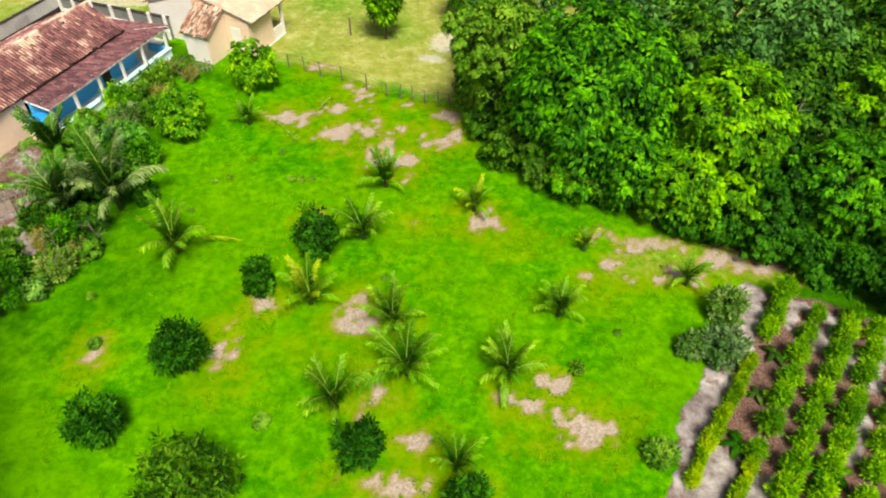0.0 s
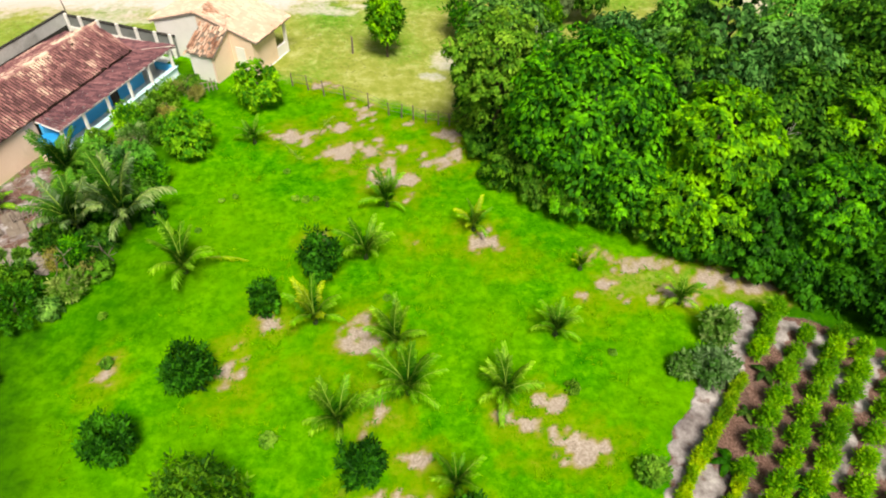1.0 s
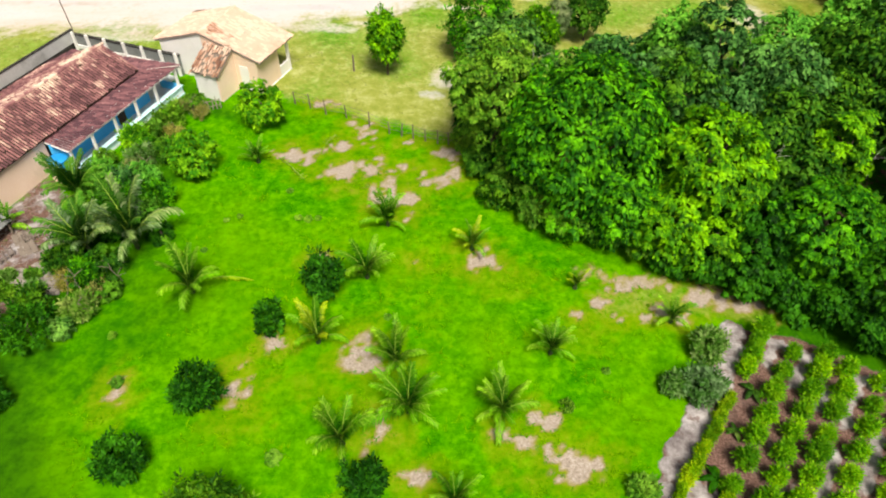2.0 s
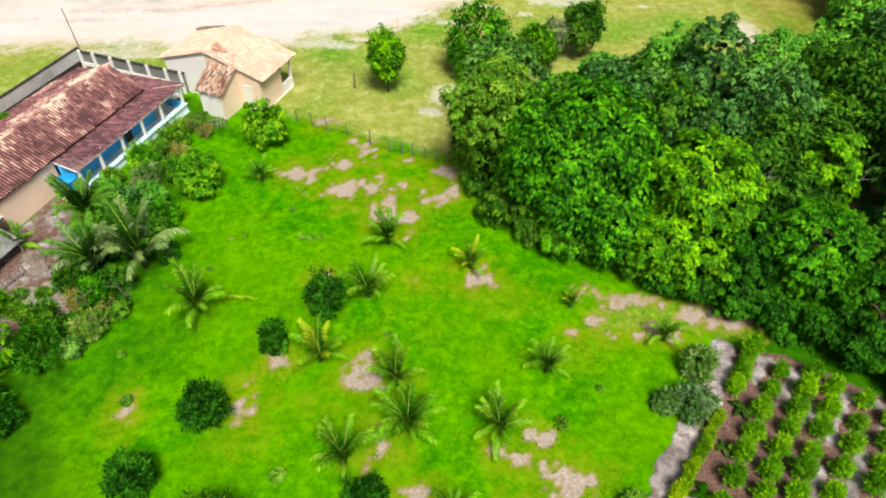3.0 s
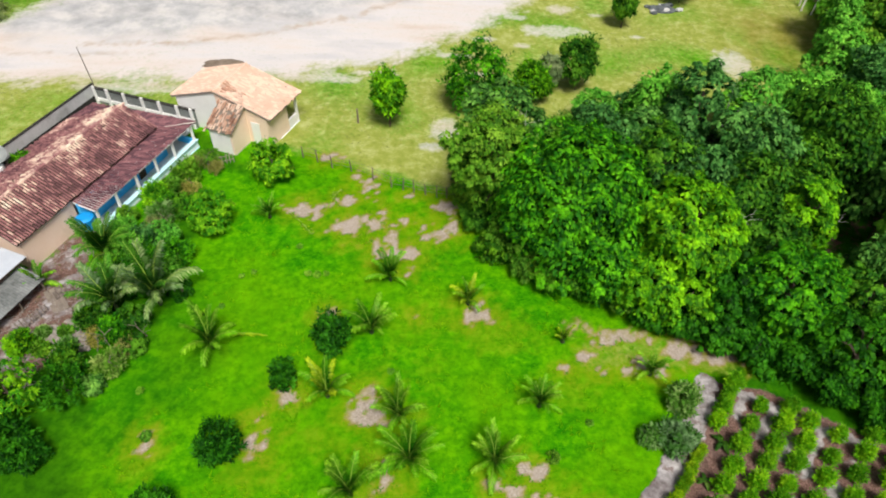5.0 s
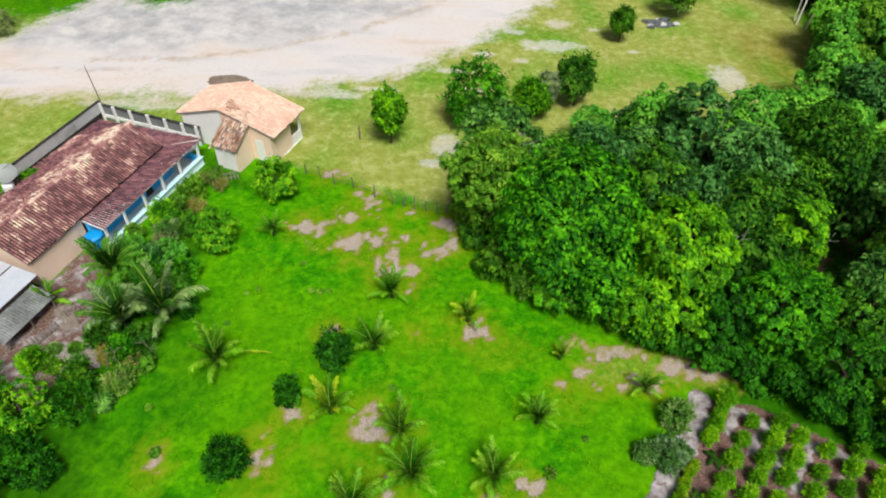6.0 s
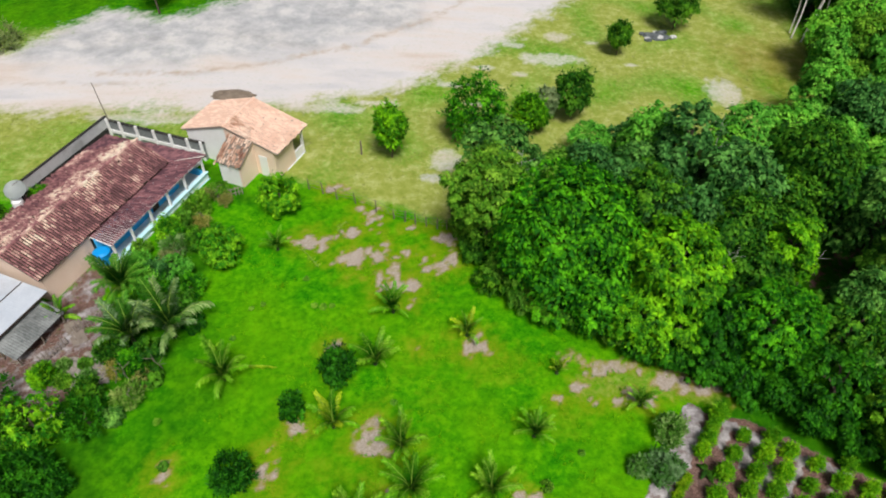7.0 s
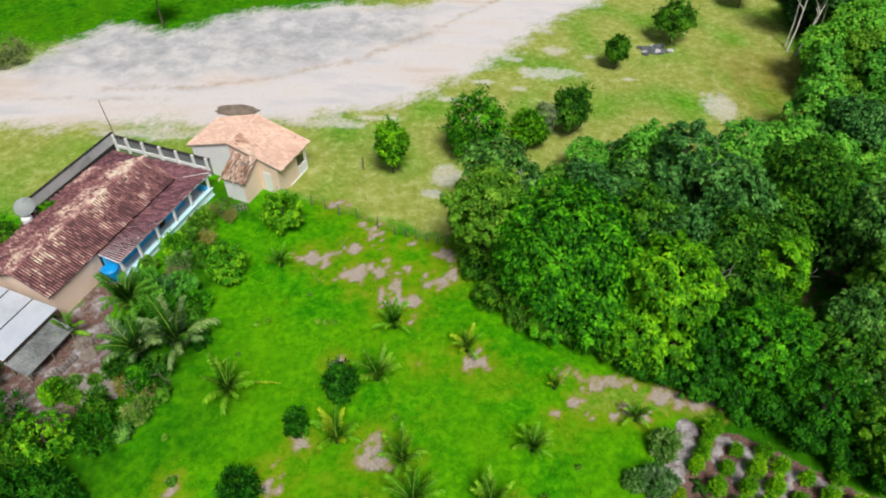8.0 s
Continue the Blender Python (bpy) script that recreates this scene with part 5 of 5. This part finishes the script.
YOUNG = "young coconut palm with arching green fronds on the lawn"
for i, (x, y, long, count, mat, words) in enumerate([
        (-3.3, 30.6, 1.7, 13, FROND, YOUNG), (1.7, 28.8, 1.5, 9, FROND_GOLD, "small young palm beside a bare sandy patch"),
        (-4.2, 26.2, 2.1, 11, FROND_PALE, "pale young palm with shining fronds beside a citrus tree"), (-6.3, 21.6, 1.9, 12, FROND_GOLD, "young palm with yellowing lower fronds"),
        (-2.3, 20.3, 1.9, 12, FROND_PALE, "pale young palm beside a bare patch"), (5.5, 21.4, 1.6, 13, FROND, YOUNG), (12.3, 23.8, 1.3, 10, FROND_PALE, "small grey-green palm on bare soil"),
        (7.4, 26.0, 1.0, 7, FROND_GOLD, "very small palm seedling on the lawn"), (-13.4, 24.7, 2.4, 12, FROND_PALE, "large young palm with long pale fronds"),
        (-12.1, 36.2, 1.4, 8, FROND, "small palm with a broken frond"), (-4.5, 15.9, 2.0, 12, FROND_PALE, "pale young palm beside a citrus tree"),
        (-1.6, 17.7, 2.2, 14, FROND, "dense dark young palm with feathery fronds"), (2.8, 17.7, 1.9, 14, FROND_PALE, "dark-hearted young palm with pale outer fronds"), (0.5, 13.2, 1.6, 11, FROND, YOUNG)]):
    palm(x, y, long, count, mat, words, 300 + i)
for i, (x, y, long, count, mat, stem, words) in enumerate([
        (-17.3, 27.9, 3.1, 13, FROND_DEEP, 0.7, "big coconut palm with drooping silvery fronds"), (-19.6, 27.2, 2.5, 12, FROND_DEEP, 0.8, "big coconut palm among the shrubs"),
        (-21.4, 31.2, 2.4, 18, FROND_DEEP, 1.1, "tall dark green palm beside the house wall"),
        (-25.0, 29.2, 1.3, 9, FROND, 0.3, "small palm beside the shed")]):
    palm(x, y, long, count, mat, words, 340 + i, stem, "palms by the house")


# one long frond lies out flat over the grass
stray = frond(3, FROND_GOLD, thing("fallen_frond", (-13.0, 25.2, gz(-13, 25) + 0.55), "long yellow-green palm frond lying out over the grass", "palm frond"))
stray.matrix_local = pose(0, 0, 0, 0, 12, 12) @ Matrix.Diagonal((3.0, 0.6, 2.0, 1))


# ---- citrus trees, shrubs and far trees ----
def bush(name, x, y, r, tall, leaf, label, category, group, seed, size=0.17, clumps=70, per=44, spread_out=0.34, stem=BARK, flat=0.8, low=-0.85, clear=0.0, square=False, width=0.5, shoots=0, long=0.4, rise=0.5):
    rng = random.Random(seed)
    blobs = [(0, 0, clear + (tall - clear) * 0.5, r * 0.8, (tall - clear) * 0.47)]
    if square:
        blobs = [(0, 0, tall * 0.5, r * 0.7, tall * 0.42)] + [(sx * r * 0.42, sy * r * 0.42, tall * k, r * 0.52, tall * 0.2) for k in (0.22, 0.5, 0.78) for sx in (-1, 1) for sy in (-1, 1)]
    for i in range(0 if square else 9):  # shoots that break the outline
        a, z = rng.uniform(0, 6.283), rng.uniform(0.25, 0.92)
        d = r * 0.72 * math.sqrt(max(0.1, 1 - (2 * z - 1) ** 2))
        s = r * rng.uniform(0.18, 0.28)
        blobs.append((d * math.cos(a), d * math.sin(a), clear + (tall - clear) * z, s, s * 1.3))
    for i in range(0 if square else 5):
        a, d = 1.2566 * i + rng.uniform(-0.4, 0.4), r * rng.uniform(0.38, 0.55)
        s = r * rng.uniform(0.42, 0.55)
        blobs.append((d * math.cos(a), d * math.sin(a), clear + (tall - clear) * rng.uniform(0.32, 0.68), s, min(s, (tall - clear) * 0.3)))
    return plant(name, (x, y, gz(x, y)), label, category, group, trunk(clear + (tall - clear) * 0.55, 0.03 + 0.035 * r, r * 0.6, seed, 4, 0.2 if not clear else clear / tall), stem,
                 joined(*([crown(blobs, clumps, per, size, seed, flat, spread_out, low, width)] if clumps else []), *([sprays(blobs, shoots, 11, size, seed, long * r, rise, low, width)] if shoots else [])), leaf)


CITRUS = "dense dark green citrus tree rounded down to the grass"
for i, (x, y, r, tall, leaf, words) in enumerate([
        (-6.4, 25.1, 1.2, 2.5, LEAF_CITRUS, CITRUS), (-8.75, 22.3, 0.68, 2.1, LEAF_CITRUS, "small clipped dark citrus tree beside a bare patch"), (-11.3, 17.9, 1.2, 2.4, LEAF_CITRUS, CITRUS),
        (-13.6, 14.4, 1.1, 2.0, LEAF_CITRUS, CITRUS), (-9.2, 11.9, 1.8, 2.9, LEAF_MID, "large citrus tree sprinkled with pale new leaves"), (-3.3, 13.7, 1.0, 2.0, LEAF_CITRUS, CITRUS),
        (0.9, 11.7, 0.9, 1.7, LEAF_CITRUS, CITRUS)]):
    bush("citrus_tree", x, y, r, tall, leaf, words, "citrus tree", "citrus trees", 500 + i, 0.28, round(95 * r), 14, 0.3, square=(i == 1), width=0.44, flat=0.9, shoots=round(60 * r), long=0.14 if i == 1 else 0.3, rise=1.1)
bush("citrus_tree", -12.5, 40.6, 1.75, 3.3, LEAF_FRUIT, "round fruit tree with bright lime new leaves near the cottage", "fruit tree", "", 520, 0.28, 130, 40, 0.32)
bush("citrus_tree", -15.7, 35.0, 1.6, 3.0, LEAF_FRUIT, "round fruit tree with bright lime leaves below the veranda", "fruit tree", "", 521, 0.28, 130, 40, 0.32)
for i, (x, y, r, tall, leaf, clear, words) in enumerate([
        (-4.3, 48.2, 1.5, 5.2, LEAF_LIME, 1.1, "slender young tree with a light crown in dry grass"), (2.9, 51.4, 2.9, 6.9, LEAF_BRIGHT, 0.3, "round bright green tree beside the wood"),
        (8.0, 53.0, 1.7, 3.8, LEAF_LIME, 0.8, "small yellowish tree beside the wood"), (12.2, 55.5, 1.9, 5.0, LEAF_MID, 0.9, "dark small tree beside the wood"), (9.6, 54.2, 1.0, 4.2, LEAF_GREY, 1.2, "thin pale tree beside the wood"),
        (18.9, 68.3, 1.3, 3.6, LEAF_MID, 1.0, "small dark tree standing in the far pasture"), (26.6, 74.6, 2.4, 4.8, LEAF_MID, 1.5, "wide dark tree shading a rubble heap"),
        (-31.8, 73.7, 2.0, 7.5, LEAF_MID, 3.8, "tall thin-stemmed tree beyond the sandy track"), (37.5, 84.0, 2.0, 5.5, LEAF_MID, 2.0, "far tree in the pasture")]):
    bush("pasture_tree", x, y, r, tall, leaf, words, "tree", "", 540 + i, 0.34, 260, 32, 0.28, BARK, 0.7, -0.7, clear, shoots=90, long=0.35, rise=0.6, width=0.45)
YARD_SCRUB = [
    (-23.0, 20.7, 1.8, 3.1, LEAF_FRUIT), (-24.4, 20.0, 1.5, 2.3, LEAF_MID), (-20.4, 21.4, 1.4, 1.9, LEAF_CITRUS),
    (-19.1, 21.7, 0.7, 1.1, LEAF_DARK), (-20.9, 23.0, 0.9, 1.5, LEAF_MID), (-18.6, 23.0, 0.8, 1.1, LEAF_DUSTY),
    (-17.7, 24.5, 0.8, 1.0, LEAF_MID), (-19.2, 25.4, 0.8, 1.2, LEAF_BRIGHT), (-20.6, 26.3, 1.0, 1.2, LEAF_MID),
    (-18.4, 26.4, 1.1, 1.2, LEAF_MID), (-24.2, 24.4, 0.8, 1.1, LEAF_LIME), (-26.4, 22.4, 1.6, 2.0, LEAF_CITRUS),
    (-27.0, 20.2, 1.9, 2.4, LEAF_CITRUS)]
VERANDA_SCRUB = [
    (-20.0, 37.1, 1.1, 1.7, LEAF_FRUIT), (-18.8, 40.2, 1.0, 1.5, LEAF_OLIVE), (-18.4, 33.2, 1.2, 1.9, LEAF_FRESH),
    (-21.4, 33.6, 1.0, 1.5, LEAF_FRESH), (-19.4, 38.6, 0.8, 1.1, LEAF_OLIVE), (-17.7, 42.2, 0.9, 1.2, LEAF_OLIVE),
    (-20.6, 29.2, 1.2, 1.4, LEAF_MID), (-19.4, 35.8, 1.0, 1.3, LEAF_DUSTY), (-21.7, 35.6, 0.8, 1.2, LEAF_OLIVE),
    (-20.4, 31.7, 1.1, 1.9, LEAF_FRESH), (-18.9, 31.0, 1.3, 1.7, LEAF_BRIGHT), (-17.5, 30.5, 1.0, 1.4, LEAF_FRESH),
    (-18.5, 29.1, 1.1, 1.3, LEAF_CITRUS), (-20.8, 27.9, 1.0, 1.2, LEAF_MID), (-16.2, 28.9, 0.8, 0.9, LEAF_CITRUS),
    (-19.7, 33.0, 1.1, 1.4, LEAF_DARK), (-20.8, 30.4, 0.9, 1.3, LEAF_LIME)]
for i, (x, y, r, tall, leaf) in enumerate(YARD_SCRUB + VERANDA_SCRUB):
    words = {LEAF_LIME: "bright lime", LEAF_FRUIT: "bright lime", LEAF_FRESH: "fresh green", LEAF_OLIVE: "olive green", LEAF_MID: "dark green", LEAF_GREY: "grey-green", LEAF_DUSTY: "dusty green", LEAF_BRIGHT: "bright green", LEAF_DARK: "deep green", LEAF_CITRUS: "very dark green"}[leaf]
    bush("shrub", x, y, r, tall, leaf, f"{words} untidy shrub beside the house yard", "shrub", "shrubs by the house", 600 + i, 0.26, 60 * ((i + 1) % 3 > 0), 30, 0.4, BARK, 0.8, -0.7, shoots=90 if i % 3 else 0, rise=0.8)
MORE_SCRUB = [(-23.4, 25.4, 0.4, 0.5, LEAF_DUSTY), (-22.1, 25.5, 0.35, 0.45, LEAF_OLIVE), (-21.4, 26.5, 0.5, 0.6, LEAF_DUSTY), (-23.0, 24.2, 0.45, 0.5, LEAF_OLIVE), (-21.6, 24.6, 0.4, 0.5, LEAF_DUSTY), (-24.7, 25.2, 0.35, 0.4, LEAF_OLIVE),
              (-29.0, 21.6, 2.2, 3.0, LEAF_CITRUS), (-29.4, 24.6, 1.7, 2.4, LEAF_CITRUS), (-24.5, 17.5, 1.7, 2.0, LEAF_CITRUS), (-28.4, 18.4, 2.0, 2.4, LEAF_MID),
              (-22.2, 18.0, 1.4, 1.8, LEAF_CITRUS), (-20.9, 17.4, 1.1, 1.2, LEAF_CITRUS), (-23.4, 15.8, 1.5, 1.8, LEAF_CITRUS), (-26.0, 16.4, 1.6, 2.0, LEAF_CITRUS),
              (-18.0, 36.4, 0.9, 1.1, LEAF_MID), (-17.2, 31.8, 1.0, 1.2, LEAF_BRIGHT), (-33.4, 38.0, 1.4, 1.8, LEAF_MID), (-31.0, 41.0, 0.8, 1.7, LEAF_LIME), (12.5, 19.2, 1.0, 1.8, LEAF_DUSTY),
              (13.6, 21.6, 0.95, 1.6, LEAF_DUSTY), (8.7, 14.0, 0.6, 0.9, LEAF_OLIVE), (11.3, 19.4, 0.6, 1.1, LEAF_DUSTY), (13.3, 19.4, 0.55, 0.9, LEAF_GREY), (-46.0, 66.0, 2.4, 1.8, LEAF_GREY)]
for i, (x, y, r, tall, leaf) in enumerate(MORE_SCRUB):
    words = {LEAF_LIME: "bright lime", LEAF_FRUIT: "bright lime", LEAF_FRESH: "fresh green", LEAF_OLIVE: "olive green", LEAF_MID: "dark green", LEAF_GREY: "grey-green", LEAF_DUSTY: "dusty green", LEAF_BRIGHT: "bright green", LEAF_DARK: "deep green", LEAF_CITRUS: "very dark green"}[leaf]
    bush("shrub", x, y, r, tall, leaf, f"{words} loose shrub in rough grass", "shrub", "loose shrubs", 640 + i, 0.26, 30, 30, 0.4, BARK, 0.8, -0.7, shoots=80, rise=0.7)

for i, (x, y, r, tall) in enumerate(((-18.5, 41.6, 0.7, 0.9), (-17.0, 41.2, 0.6, 0.8), (-18.2, 38.6, 0.7, 0.9), (-19.4, 34.4, 0.8, 1.0), (-18.9, 36.2, 0.6, 0.8), (-21.6, 31.4, 0.7, 0.9), (-20.0, 25.0, 0.7, 0.8), (-18.2, 24.4, 0.6, 0.7))):
    bush("dry_shrub", x, y, r, tall, STRAW, "withered straw-coloured shrub among green growth", "shrub", "withered shrubs", 680 + i, 0.2, 0, 0, 0.4, POST_WOOD, 0.8, -0.4, width=0.25, shoots=70, long=0.5, rise=0.9)

# low weeds scattered in the lawn
WEEDS = [(-7.4, 15.1), (-15.4, 18.8), (5.9, 18.2), (-12.9, 30.5), (-12.2, 30.9), (-8.7, 30.9), (-8.1, 30.8), (-7.5, 30.95), (-13.6, 27.9), (-9.6, 33.4), (-16.6, 21.6), (-2.9, 23.4), (8.2, 20.4)]
for i, (x, y) in enumerate(WEEDS):
    rr = (0.28 if i < 3 else 0.14) + 0.14 * random.Random(i).random()
    bush("weed", x, y, rr, rr * 1.1, LEAF_OLIVE, "low leafy weed in the lawn", "weed", "weeds in the lawn", 760 + i, 0.14, 14, 18, 0.5, BARK, 0.8, -0.4)

# pale leaning stems under a high dark canopy where the far pasture meets the wood
def leaning_tree(x, y, lean, away, tall, seed):
    rng = random.Random(seed)
    top = thing("forest_tree", (x, y, gz(x, y)), "pale-stemmed leaning tree at the far corner of the wood", "tree", "trees of the wood")
    bm = bmesh.new()
    tip = Vector((lean, away, tall))
    tube(bm, [(0, 0, -0.3), tip * 0.3 + Vector((0.12, 0, 0)), tip * 0.65, tip], [0.1, 0.085, 0.07, 0.04])
    for k in range(3):
        foot = tip * rng.uniform(0.55, 0.85)
        tube(bm, [foot, foot + Vector((rng.uniform(-1.2, 1.2), rng.uniform(-0.6, 0.9), rng.uniform(0.8, 1.6)))], [0.07, 0.025], 5)
    part("trunk", bm, BARK_PALE, top)
    blobs = [(tip.x + rng.uniform(-1.2, 1.2), tip.y + rng.uniform(-0.4, 1.4), tip.z + rng.uniform(-0.3, 0.7), rng.uniform(1.0, 1.6), rng.uniform(0.7, 1.0)) for k in range(4)]
    part("crown", crown(blobs, 130, 28, 0.36, seed, 0.6, 0.36, -0.6), LEAF_DARK, top)


for i, (dx, dy, lean, away, tall) in enumerate(((0.2, 0.0, 2.4, 1.6, 7.6), (-0.5, 0.9, 1.2, 1.8, 8.2), (-0.2, 2.2, 0.2, 1.0, 8.6), (1.2, 1.6, 2.0, 1.4, 8.0), (2.4, 1.0, 0.6, 1.6, 7.4), (4.2, 0.4, -0.4, 1.2, 6.6))):
    leaning_tree(40.2 + dx, 71.9 + dy, lean, away, tall, 700 + i)


# ---- crops ----
def crop_plant(seed, r=0.46, tall=1.55, leaf=LEAF_CROP, label="leafy yellow-green crop plant on tilled brown soil"):
    top = thing("crop_plant", (0, 0, 0), label, "crop plant", "rows of crops")
    part("stem", tube(bmesh.new(), [(0, 0, -0.1), (0, 0, tall * 0.7)], [0.04, 0.015], 6), BARK, top)
    part("foliage", sprays([(0, 0, tall * 0.34, r * 0.8, tall * 0.32), (0.1 * r, -0.05 * r, tall * 0.6, r * 0.62, tall * 0.3), (-0.3 * r, 0.2 * r, tall * 0.5, r * 0.4, tall * 0.24)], 80, 11, 0.21, seed, 0.3, 1.0, -0.6, 0.36), leaf, top)
    return top


crops = [crop_plant(800 + i) for i in range(4)]
hedge = [crop_plant(820 + i, 0.24, 1.25, LEAF_HEDGE, "slender yellow-tipped plant in a close hedge row") for i in range(3)]
free, free_hedge = list(crops), list(hedge)
rng = random.Random(21)
# each row: distance across the field, where it starts, spacing
CROP_ROWS = [(0.2, 16.2, 0.44), (1.84, 15.3, 1.53), (3.26, 16.25, 1.4), (4.46, 15.75, 1.4), (5.95, 16.4, 1.53)] + [(7.35 + 1.4 * i, 15.5 + 0.5 * (i % 3), 1.42) for i in range(7)]
for r, (offset, a, gap) in enumerate(CROP_ROWS):
    stop = 29.2 if r == 0 else 34.0
    while a < stop:
        close = r == 0 and a < 23.4 or r == 1 and a < 18.6
        if r == 0 and a > 23.3:
            a, gap = max(a, 25.5), 0.95
        q, o = a + rng.uniform(-0.07, 0.07), offset + rng.uniform(-0.08, 0.08)
        x, y = 0.589 * q + 0.808 * o, 0.808 * q - 0.589 * o
        s = rng.uniform(0.55, 0.9) if close else rng.uniform(0.78, 1.08)
        m = pose(x, y, gz(x, y), 0, 0, rng.uniform(0, 360)) @ Matrix.Diagonal((s, s, s * rng.uniform(0.85, 1.1), 1))
        if rng.random() > 0.03 and (r == 0 or inside(FIELD, np.array([x]), np.array([y]))[0] > 0.35):
            spare = free_hedge if close else free
            if spare:
                spare.pop().matrix_world = m
            else:
                copy_thing(rng.choice(hedge if close else crops), pose(0, 0, 0)).matrix_basis = m
        a += (0.44 if close else gap) * rng.uniform(0.97, 1.03)


def broad_plant(x, y, long, count, leaf, label, seed):
    """A young plant of a few long, arching, folded leaves."""
    rng = random.Random(seed)
    top = thing("broad_leaved_plant", (x, y, gz(x, y)), label, "plant", "broad plants in the field")
    part("stem", tube(bmesh.new(), [(0, 0, -0.08), (0.01, 0, long * 0.5)], [0.04, 0.025], 6), leaf, top)
    for k in range(count):
        a, rise = 6.283 * k / count + rng.uniform(-0.4, 0.4), rng.uniform(0.35, 0.75)
        reach = long * rng.uniform(0.75, 1.15)
        bm = bmesh.new()
        rows = []
        for j in range(7):
            q = j / 6
            wide = 0.2 * reach * math.sin(math.pi * (0.08 + 0.9 * q)) ** 0.7
            middle = Vector((reach * q, 0, long * 0.45 + reach * (rise * q - 0.85 * q * q)))
            rows.append([bm.verts.new(middle + Vector((0, e * wide, -0.35 * abs(e) * wide))) for e in (-1, 0, 1)])
        for low, high in zip(rows, rows[1:]):
            for e in (0, 1):
                bm.faces.new((low[e], high[e], high[e + 1], low[e + 1]))
        bmesh.ops.solidify(bm, geom=bm.faces[:], thickness=0.006)
        part("leaf", bm, leaf, top).matrix_local = pose(0, 0, 0, 0, 0, math.degrees(a))


broad_plant(15.2, 19.3, 0.8, 5, LEAF_DUSTY, "pale broad-leaved plant between the crop rows", 31)
broad_plant(12.1, 14.6, 0.75, 6, LEAF_FRUIT, "fresh green broad-leaved plant beside the hedge row", 32)
broad_plant(15.4, 13.4, 0.95, 7, LEAF_FRUIT, "bright green broad-leaved plant in the crop rows", 33)
broad_plant(13.7, 17.1, 0.55, 5, LEAF_DUSTY, "small pale broad-leaved plant on tilled soil", 34)


# ---- heaps and litter ----
def heap(name, x, y, rx, ry, tall, material, label, category, seed):
    top = thing(name, (x, y, gz(x, y)), label, category)
    bm = bmesh.new()
    bmesh.ops.create_icosphere(bm, subdivisions=4, radius=1)
    for v in bm.verts:
        k = 1 + 0.28 * noise.noise(v.co * 2.1 + Vector((seed, 0, 0))) + 0.12 * noise.noise(v.co * 6 + Vector((0, seed, 0)))
        v.co = Vector((v.co.x * rx * k, v.co.y * ry * k, max(v.co.z, -0.25) * tall * k))
    part("mound", bm, material, top)
    return top


heap("dirt_heap", -20.0, 56.9, 2.1, 0.9, 0.42, HEAP, "long brown heap of dirt behind the cottage", "heap", 3)
rubble = heap("rubble_heap", 24.4, 72.6, 1.5, 0.9, 0.35, SACK, "dark and pale rubble dumped under a tree", "rubble", 8)
for i in range(12):
    bm = bmesh.new()
    bmesh.ops.create_icosphere(bm, subdivisions=1, radius=0.3 + 0.15 * rng.random())
    for v in bm.verts:
        v.co = Vector((v.co.x * 1.3, v.co.y, v.co.z * 0.6)) * (1 + 0.3 * noise.noise(v.co * 3 + Vector((i, 0, 0))))
    ob = part("stone", bm, STONE if i % 3 == 0 else SACK, rubble)
    ob.location = (rng.uniform(-1.7, 1.7), rng.uniform(-1.0, 1.0), 0.12 + 0.15 * rng.random())


# ---- grass ----
def turf(name, count, area, low, high, material, label, keep, seed):
    """Blades in small tufts, scattered where the cover allows."""
    rng = np.random.default_rng(seed)
    x, y = rng.uniform(area[0], area[1], count), rng.uniform(area[2], area[3], count)
    ok = keep(x, y, land_cover(x, y), rng)
    x, y = np.repeat(x[ok], 4), np.repeat(y[ok], 4)
    n = len(x)
    x, y = x + rng.normal(0, 0.05, n), y + rng.normal(0, 0.05, n)
    z = height(x, y) + 0.05 * ripple(x, y, 0.6, 11) - 0.02
    a, tall, lean = rng.uniform(0, 6.283, n), rng.uniform(low, high, n), rng.uniform(0.8, 2.2, n)
    w = 0.035
    c, s = np.cos(a), np.sin(a)
    v = np.stack([np.stack([x - s * w, y + c * w, z], -1), np.stack([x + s * w, y - c * w, z], -1),
                  np.stack([x + c * lean * tall, y + s * lean * tall, z + tall], -1)], 1).reshape(-1, 3)
    part(name, (v.tolist(), np.arange(3 * n).reshape(-1, 3).tolist()), material, None)
    ob = bpy.data.objects[name]
    tagged(ob, label, "grass", kind="stuff")


def lawn_here(x, y, cover, rng):
    soil, sand, tilled, mulch, dry = cover[:5]
    return (np.maximum.reduce([soil, sand, tilled, mulch]) < 0.35) & (dry < 0.5) & (cover[7] < 0.3) & (inside(WOOD, x, y) < 0)


def lawn_tufts(x, y, cover, rng):
    return lawn_here(x, y, cover, rng) & (ripple(x, y, 1.3, 41) + 0.5 * ripple(x, y, 3.5, 42) > 0.35)


def pasture_here(x, y, cover, rng):
    soil, sand, tilled, mulch, dry = cover[:5]
    return (np.maximum.reduce([soil, sand, tilled, mulch]) < 0.35) & (dry > 0.3) & (inside(WOOD, x, y) < 0) & (rng.random(len(x)) < 0.9)


turf("lawn_grass", 60000, (-24, 24, 8, 45), 0.02, 0.06, GRASS, "rough bright green grass", lawn_here, 31)
turf("tall_grass", 9000, (-22, 22, 8, 44), 0.08, 0.2, GRASS_TALL, "taller lime green tufts in the lawn", lawn_tufts, 33)
turf("pasture_grass", 22000, (-46, 40, 38, 86), 0.04, 0.1, STRAW, "dry yellowish pasture grass", pasture_here, 32)
